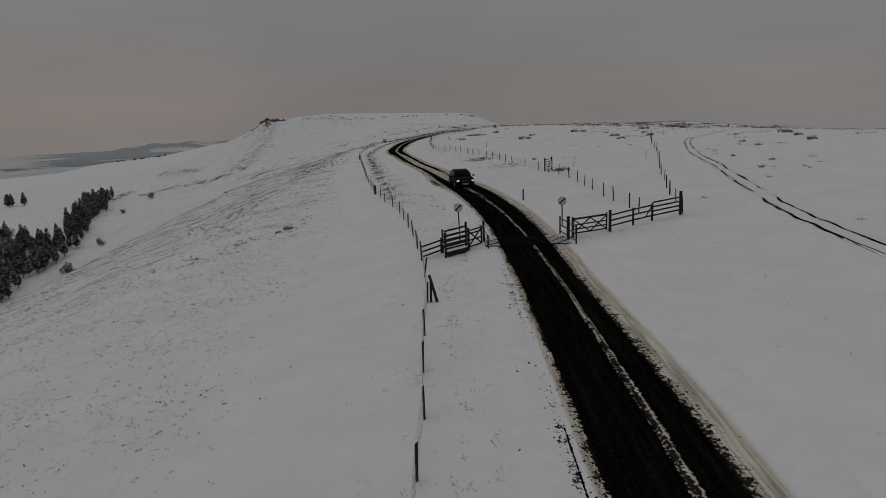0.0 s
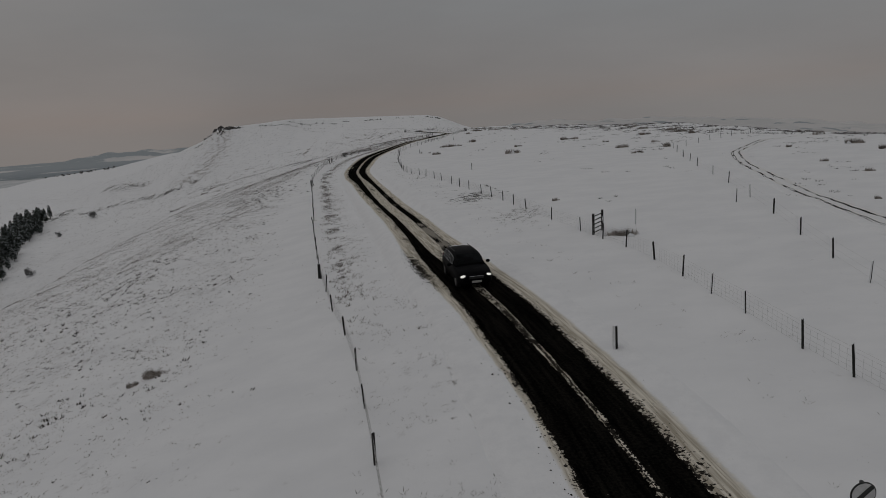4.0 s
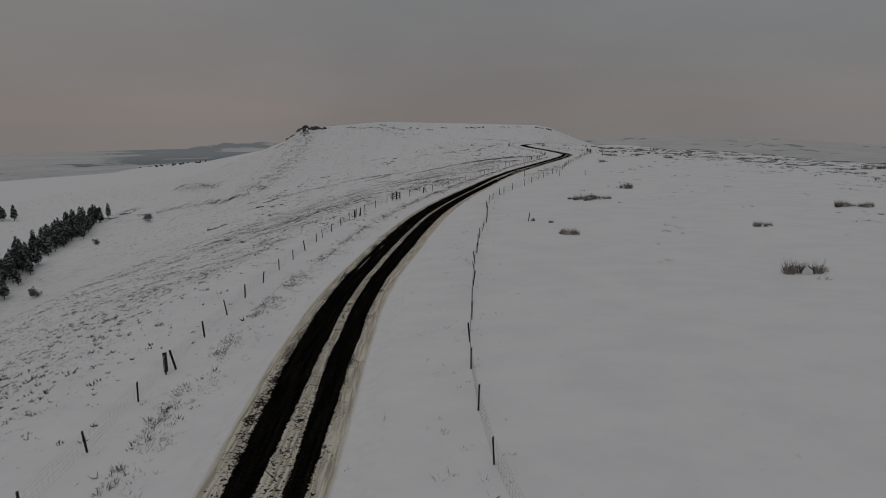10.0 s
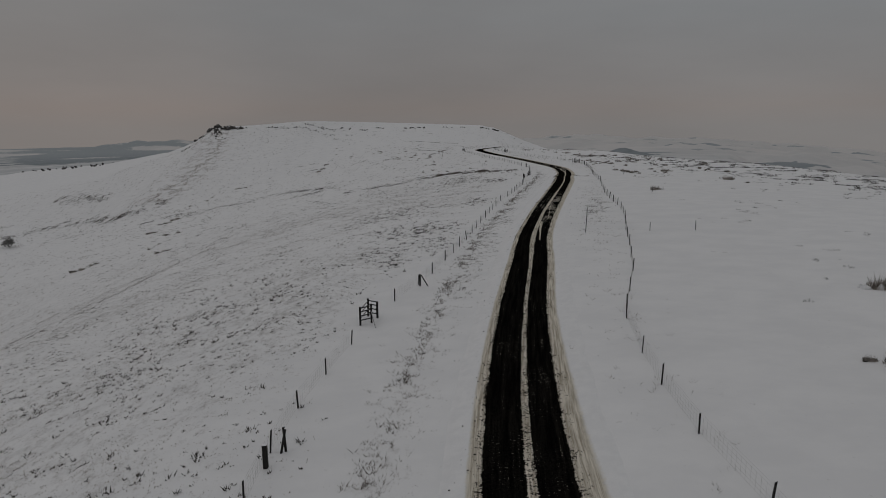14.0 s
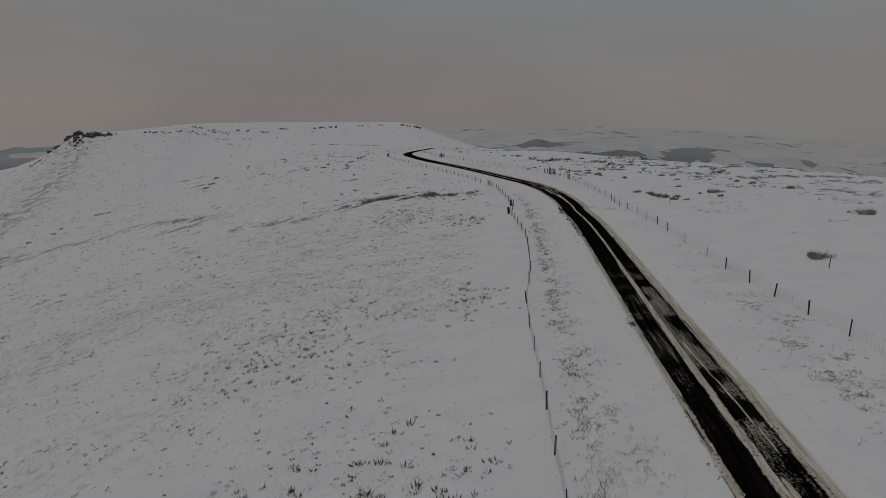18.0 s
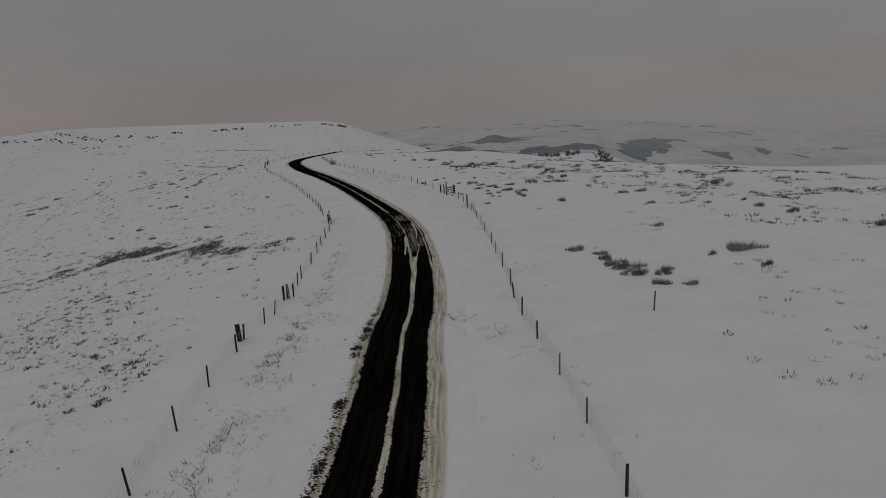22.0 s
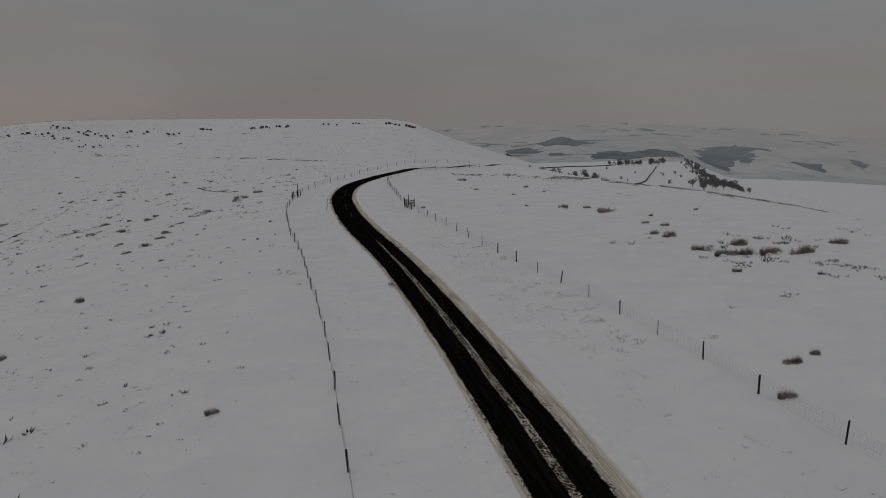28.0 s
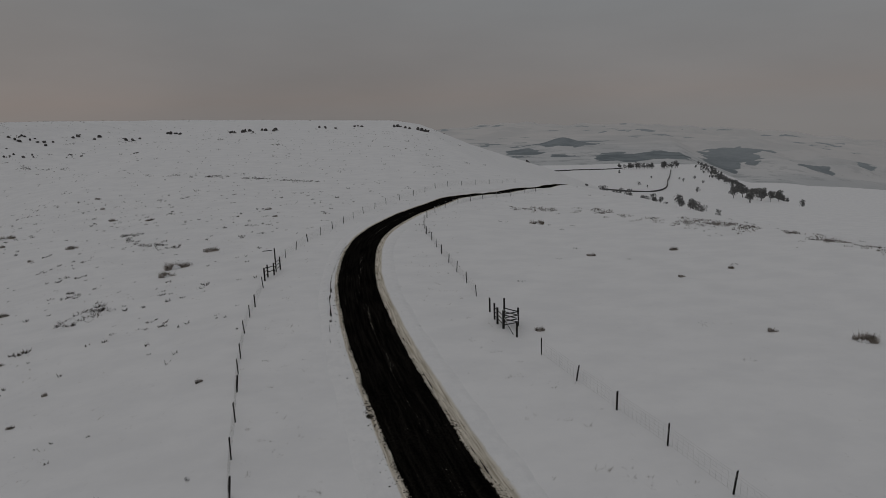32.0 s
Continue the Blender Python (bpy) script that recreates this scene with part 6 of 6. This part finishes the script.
def conifer_crown(seed, tall, wide):
    r = random.Random(seed)
    verts, faces, snow = [], [], []
    for layer in range(15):
        h = tall * (0.2 + 0.78 * layer / 14)
        reach = wide * 0.85 * min(1.0, 0.5 + layer / 6) * (1 - (layer / 15)) ** 0.55 + 0.1
        for _ in range(9 if layer < 11 else 6):
            a, d = r.uniform(0, 6.283), reach * r.uniform(0.6, 1.15)
            c, s, w = math.cos(a), math.sin(a), 0.28 * reach + 0.10
            k = len(verts)
            z = h + r.uniform(-0.2, 0.2)
            verts += [(c * 0.05, s * 0.05, z + 0.25), (c * d * 0.6 - s * w, s * d * 0.6 + c * w, z - 0.02), (c * d, s * d, z - 0.3 * d), (c * d * 0.6 + s * w, s * d * 0.6 - c * w, z - 0.02), (c * d * 0.55, s * d * 0.55, z - 0.42)]
            faces += [(k, k + 1, k + 2, k + 3), (k + 1, k + 4, k + 2), (k + 4, k + 3, k + 2)]
            snow += [1 if r.random() < 0.4 else 0, 0, 0]
    me = mesh_of("crown", verts, faces, [conifer_green, snowy_needles])
    me.polygons.foreach_set("material_index", snow)
    return me


def shaggy_crown(seed, tall, wide, low):
    """A dense crown of many small twig clusters."""
    r = random.Random(seed)
    lobes = [(r.gauss(0, 0.35) * wide, r.gauss(0, 0.35) * wide, tall * r.uniform(0.35 if not low else 0.2, 0.8), r.uniform(0.35, 0.65) * wide) for _ in range(7)]
    verts, faces = [], []
    for _ in range(330):
        lx, ly, lz, lr = r.choice(lobes)
        d = Vector((r.gauss(0, 1), r.gauss(0, 1), r.gauss(0, 0.9))).normalized()
        c = Vector((lx, ly, lz)) + d * lr * r.uniform(0.55, 1.05)
        if c.z < 0.1:
            continue
        k, s = len(verts), r.uniform(0.12, 0.3)
        for _ in range(3):
            verts.append(c + Vector((r.gauss(0, s), r.gauss(0, s), r.gauss(0, s * 1.3))))
        faces.append((k, k + 1, k + 2))
    return mesh_of("crown", verts, faces, twigs)


# twig colour lightened to carry the haze over the distant trees
twigs = plain("hazed_bare_twigs", (0.10, 0.10, 0.098), (0.24, 0.24, 0.235), 1.5, 0.95, 0, 0)
CONIFERS = [(trunk_mesh(8.5, 0.2), conifer_crown(k, 8.5 + k % 3, 2.7 + 0.35 * (k % 2))) for k in range(5)]


def plant(kind, meshes, x, y, size, label, category, group):
    g = root(kind, pose(x, y, ground(x, y) - 0.1, 0, 0, rng.uniform(0, 360)), label, category, group)
    g.scale = (size, size, size * rng.uniform(0.9, 1.15))
    piece("trunk", meshes[0], g)
    piece("crown", meshes[1], g)


SHAGGY = [(trunk_mesh(3.6, 0.16), shaggy_crown(k + 50, 6.5, 2.3, False)) for k in range(4)]
BUSHY = [(trunk_mesh(1.4, 0.12), shaggy_crown(k + 60, 3.0, 1.8, True)) for k in range(3)]
CONIFER = "snow-dusted dark conifer in a hillside plantation"
BROADLEAF = "bare grey broadleaved tree at the wood's edge"
for k in range(150):
    f, g = rng.random(), rng.random()
    x, y = -186 - 52 * g + rng.gauss(0, 2), 246 + 62 * f + 22 * g + rng.gauss(0, 2)
    if g < 0.5 or rng.random() < 0.25:
        plant("conifer", rng.choice(CONIFERS), x, y, rng.uniform(0.8, 1.15), CONIFER, "tree", "hillside plantation")
    else:
        plant("broadleaf_tree", rng.choice(SHAGGY), x, y, rng.uniform(0.9, 1.4), BROADLEAF, "tree", "hillside plantation")
for k in range(125):
    f = rng.random()
    x, y = -196 - 54 * f + rng.gauss(0, 3.5), 322 + 128 * f + rng.gauss(0, 4)
    plant("conifer", rng.choice(CONIFERS), x, y, rng.uniform(0.8, 1.2), CONIFER, "tree", "hillside plantation")
for k in range(9):
    plant("conifer", rng.choice(CONIFERS), -330 + rng.gauss(0, 9), 470 + rng.gauss(0, 5), rng.uniform(0.8, 1.1), CONIFER, "tree", "hillside plantation")
for x, y, s in ((-175.4, 278, 1.7), (-175, 308, 1.1), (-195, 373, 0.9), (-206, 433, 1.4)):
    plant("bare_bush", rng.choice(BUSHY), x, y, s, "bare leafless hawthorn bush on the snowy slope", "bush", "hawthorns on the slope")
# the wood along the side valley, and trees below the moor's edge
for k in range(185):
    f = rng.random()
    plant("broadleaf_tree", rng.choice(SHAGGY), 250 + 240 * f + rng.gauss(0, 7), 733 + 515 * f + rng.gauss(0, 7), rng.uniform(0.55, 0.9), "bare dark tree in a belt above the side valley", "tree", "belt of trees above the valley")
for k in range(34):
    f = rng.random()
    plant("broadleaf_tree", rng.choice(SHAGGY), 372 + 70 * f + rng.gauss(0, 2), 1278 - 50 * f + rng.gauss(0, 5), rng.uniform(1.0, 1.7), "bare dark tree in a shelter belt beside a field", "tree", "shelter belt by the field")
for k in range(22):
    cx, cy, s = ((75, 543, 0.5), (73, 522, 0.6), (70, 556, 0.4))[k % 3]
    plant("broadleaf_tree", rng.choice(SHAGGY), cx + rng.gauss(0, 2.5), cy + rng.gauss(0, 3.5), s * rng.uniform(0.5, 0.85), "bare tree on the bank below the moor's edge", "tree", "trees below the moor's edge")
for k in range(9):
    plant("broadleaf_tree", rng.choice(SHAGGY), 236 + rng.gauss(0, 12), 742 + rng.gauss(0, 14), rng.uniform(0.8, 1.5), "lone bare tree on a snowy spur", "tree", "trees on the spur")
for k in range(16):
    plant("broadleaf_tree", rng.choice(SHAGGY), 330 + rng.gauss(0, 38), 960 + rng.gauss(0, 90), rng.uniform(0.45, 0.85), "lone bare tree on a snowy spur", "tree", "trees on the spur")


def field_wall(line):
    pts = spline(line, 5.0)
    g = root("field_wall", pose(0, 0, 0), "dark drystone wall across a snowy field", "wall", "walls of the valley fields")
    bm = bmesh.new()
    for (ax, ay), (bx, by) in zip(pts, pts[1:]):
        beam(bm, (ax, ay, ground(ax, ay) + 0.6), (bx, by, ground(bx, by) + 0.6), 0.7, 1.5)
    part("drystone_run", bm, [gritstone], g, kind="stuff")


for line in (((205, 960), (268, 937), (330, 1040), (398, 1168)), ((260, 1230), (320, 1250), (380, 1282)), ((100, 760), (150, 905), (230, 1090))):
    field_wall(line)


# ---- the car on the road ----
car_paint = plain("black_car_paint", (0.002, 0.002, 0.0025), (0.004, 0.004, 0.005), 3, 0.5, 0.0, 0)
car_glass = plain("dark_car_glass", (0.006, 0.007, 0.008), (0.012, 0.013, 0.014), 3, 0.2, 0.0, 0)
for shade in (car_paint, car_glass):
    shade.node_tree.nodes["Principled BSDF"].inputs["Specular IOR Level"].default_value = 0.03
chrome = plain("chrome_trim", (0.45, 0.45, 0.46), (0.6, 0.6, 0.6), 10, 0.25, 0.9, 0)
rubber = plain("black_rubber", (0.006, 0.006, 0.006), (0.016, 0.016, 0.016), 12, 0.85, 0, 0.2)
alloy = plain("grey_alloy", (0.18, 0.18, 0.185), (0.3, 0.3, 0.31), 10, 0.4, 0.8, 0)
plate_pale = plain("pale_plate", (0.35, 0.35, 0.33), (0.45, 0.45, 0.43), 10, 0.5, 0, 0)
lamp_on, lamp_tree, lamp_b = material("headlamp_lit", 0.2)
lamp_b.inputs["Base Color"].default_value = (0.8, 0.8, 0.8, 1)
lamp_b.inputs["Emission Color"].default_value = (1.0, 0.97, 0.9, 1)
lamp_b.inputs["Emission Strength"].default_value = 0.55


def loft(bm, rings, close_ends=True):
    rows = [[bm.verts.new(p) for p in ring] for ring in rings]
    n = len(rows[0])
    for a, b in zip(rows, rows[1:]):
        for k in range(n):
            bm.faces.new((a[k], a[(k + 1) % n], b[(k + 1) % n], b[k]))
    if close_ends:
        bm.faces.new(rows[0][::-1])
        bm.faces.new(rows[-1])
    bmesh.ops.recalc_face_normals(bm, faces=bm.faces)
    for f in bm.faces:
        f.smooth = True
    return rows


def build_car(m):
    car = root("car", m, "black estate car with lit headlamps and snow on its roof", "car")
    # front of the car towards -y; stations: place, half width, belt or bonnet height, bottom
    st = ((-2.30, 0.62, 0.62, 0.36), (-2.22, 0.78, 0.72, 0.26), (-2.0, 0.87, 0.84, 0.22), (-1.5, 0.92, 0.93, 0.22), (-1.0, 0.93, 0.99, 0.22), (-0.2, 0.93, 1.01, 0.22),
          (0.8, 0.93, 1.03, 0.22), (1.6, 0.92, 1.05, 0.24), (2.1, 0.88, 1.04, 0.28), (2.28, 0.80, 0.98, 0.36), (2.32, 0.70, 0.80, 0.42))
    bm = bmesh.new()
    rings = []
    for y, w, h, b in st:
        rings.append([(-w * 0.85, y, b), (-w * 0.98, y, b + 0.12), (-w, y, b + (h - b) * 0.55), (-w * 0.955, y, h - 0.05), (-w * 0.85, y, h), (-w * 0.4, y, h + 0.035), (0, y, h + 0.045),
                      (w * 0.4, y, h + 0.035), (w * 0.85, y, h), (w * 0.955, y, h - 0.05), (w, y, b + (h - b) * 0.55), (w * 0.98, y, b + 0.12), (w * 0.85, y, b)])
    loft(bm, rings)
    part("body", bm, car_paint, car)
    gh = ((-1.12, 0.80, 0.98, 0.74, 1.00), (-0.75, 0.80, 0.99, 0.70, 1.26), (-0.35, 0.82, 0.99, 0.66, 1.45), (0.2, 0.83, 1.0, 0.65, 1.53), (1.0, 0.83, 1.0, 0.65, 1.54), (1.7, 0.81, 1.02, 0.63, 1.49), (2.0, 0.78, 1.02, 0.62, 1.40), (2.25, 0.76, 1.0, 0.68, 1.05))
    bm = bmesh.new()
    loft(bm, [[(-w0, y, z0), (-(w0 + w1) / 2 - 0.015, y, (z0 + z1) / 2), (-w1, y, z1 - 0.05 * (z1 - z0)), (-w1 * 0.8, y, z1), (0, y, z1 + 0.03), (w1 * 0.8, y, z1), (w1, y, z1 - 0.05 * (z1 - z0)), ((w0 + w1) / 2 + 0.015, y, (z0 + z1) / 2), (w0, y, z0)] for y, w0, z0, w1, z1 in gh])
    part("roof", bm, car_paint, car)

    def at(y):
        ys = [g[0] for g in gh]
        return [float(np.interp(y, ys, [g[k] for g in gh])) for k in (1, 2, 3, 4)]

    def side_window(y0, y1, s):
        bm = bmesh.new()
        ring = []
        for y in np.linspace(y0, y1, 6):
            w0, z0, w1, z1 = at(y)
            ring.append((s * (w0 + 0.012), y, z0 + 0.04))
        for y in np.linspace(y1, y0, 6):
            w0, z0, w1, z1 = at(y)
            f = 0.84
            ring.append((s * (w0 + (w1 - w0) * f + 0.028), y, z0 + (z1 - z0) * f))
        bm.faces.new([bm.verts.new(p) for p in ring])
        bmesh.ops.solidify(bm, geom=bm.faces[:], thickness=0.012)
        bmesh.ops.recalc_face_normals(bm, faces=bm.faces)
        win = part("side_window", bm, car_glass, car)
        verts, faces = [], []
        for p, q in zip(ring, ring[1:] + ring[:1]):
            tube(verts, faces, Vector(p) + Vector((s * 0.012, 0, 0)), Vector(q) + Vector((s * 0.012, 0, 0)), 0.011)
        trim = new("window_trim", mesh_of("window_trim", verts, faces, chrome))
        trim.parent = win

    for s in (-1, 1):
        side_window(-0.62, 0.32, s)
        side_window(0.40, 1.18, s)
        side_window(1.26, 1.95, s)
    for name, ya, yb in (("windscreen", -1.05, -0.38), ("rear_window", 2.2, 2.02)):
        bm = bmesh.new()
        wa, za, _, _ = at(ya)
        _, _, wb, zb = at(yb)
        _, _, _, zt = at(ya)
        d = -0.02 if name == "windscreen" else 0.03
        lift = 0.035
        v = [bm.verts.new(p) for p in ((-0.66, ya + d, zt + lift), (0.66, ya + d, zt + lift), (0.58, yb + d, zb + lift), (0, yb + d, zb + lift + 0.02), (-0.58, yb + d, zb + lift))]
        bm.faces.new(v)
        bmesh.ops.solidify(bm, geom=bm.faces[:], thickness=0.012)
        part(name, bm, car_glass, car)
    for s in (-1, 1):
        bm = bmesh.new()
        bmesh.ops.create_icosphere(bm, subdivisions=2, radius=1.0, matrix=Matrix.Translation((s * 1.04, -0.72, 1.06)) @ Matrix.Diagonal((0.12, 0.07, 0.085, 1)))
        part("mirror", bm, car_paint, car)
        bm = bmesh.new()
        bmesh.ops.create_icosphere(bm, subdivisions=2, radius=1.0, matrix=Matrix.Translation((s * 0.64, -2.17, 0.68)) @ Matrix.Diagonal((0.17, 0.09, 0.085, 1)))
        part("headlight", bm, lamp_on, car, "lit headlamp")
        bm = bmesh.new()
        beam(bm, (s * 0.56, 0.0, 1.575), (s * 0.55, 1.75, 1.56), 0.035, 0.035)
        part("roof_rail", bm, black_iron, car)
        bm = bmesh.new()
        bmesh.ops.create_icosphere(bm, subdivisions=2, radius=1.0, matrix=Matrix.Translation((s * 0.74, 2.24, 0.9)) @ Matrix.Diagonal((0.08, 0.05, 0.22, 1)))
        part("tail_light", bm, tail_red, car, "dark red tail lamp")
    bm = bmesh.new()
    beam(bm, (-0.36, -2.31, 0.63), (0.36, -2.31, 0.63), 0.05, 0.13)
    grille = part("grille", bm, black_iron, car)
    verts, faces = [], []
    tube(verts, faces, (-0.36, -2.345, 0.70), (0.36, -2.345, 0.70), 0.014)
    trim = new("grille_trim", mesh_of("grille_trim", verts, faces, chrome))
    trim.parent = grille
    bm = bmesh.new()
    beam(bm, (-0.26, -2.33, 0.42), (0.26, -2.33, 0.42), 0.02, 0.11)
    part("number_plate", bm, plate_pale, car, "plain pale number plate")
    for x in (-0.79, 0.79):
        for y in (-1.42, 1.38):
            bm = bmesh.new()
            turn = Matrix.Translation((x, y, 0.33)) @ Matrix.Rotation(radians(90), 4, "Y")
            bmesh.ops.create_cone(bm, cap_ends=True, segments=24, radius1=0.33, radius2=0.33, depth=0.23, matrix=turn)
            bmesh.ops.bevel(bm, geom=[e for e in bm.edges if len(e.link_faces) == 2 and e.calc_face_angle(0) > 1], offset=0.03, segments=2, affect="EDGES")
            wheel = part("wheel", bm, rubber, car, "black rubber tyre")
            bm = bmesh.new()
            bmesh.ops.create_cone(bm, cap_ends=True, segments=18, radius1=0.21, radius2=0.19, depth=0.245, matrix=turn)
            part("rim", bm, alloy, wheel, "grey alloy rim")
    bm = bmesh.new()
    for k in range(9):
        x = -0.42 + 0.1 * k + rng.uniform(-0.02, 0.02)
        bmesh.ops.create_icosphere(bm, subdivisions=1, radius=1.0, matrix=Matrix.Translation((x, 1.78 + rng.uniform(-0.05, 0.05), 1.515)) @ Matrix.Diagonal((0.085, rng.uniform(0.05, 0.1), 0.025, 1)))
    part("roof_snow", bm, stuck_snow, car, "strip of snow left on the roof")
    return car


tail_red = plain("dark_red_lens", (0.05, 0.004, 0.004), (0.09, 0.008, 0.008), 6, 0.25, 0, 0)
build_car(pose(1.52, 58.9, ground(1.3, 58.9) + 0.05, 0, 0, 8))
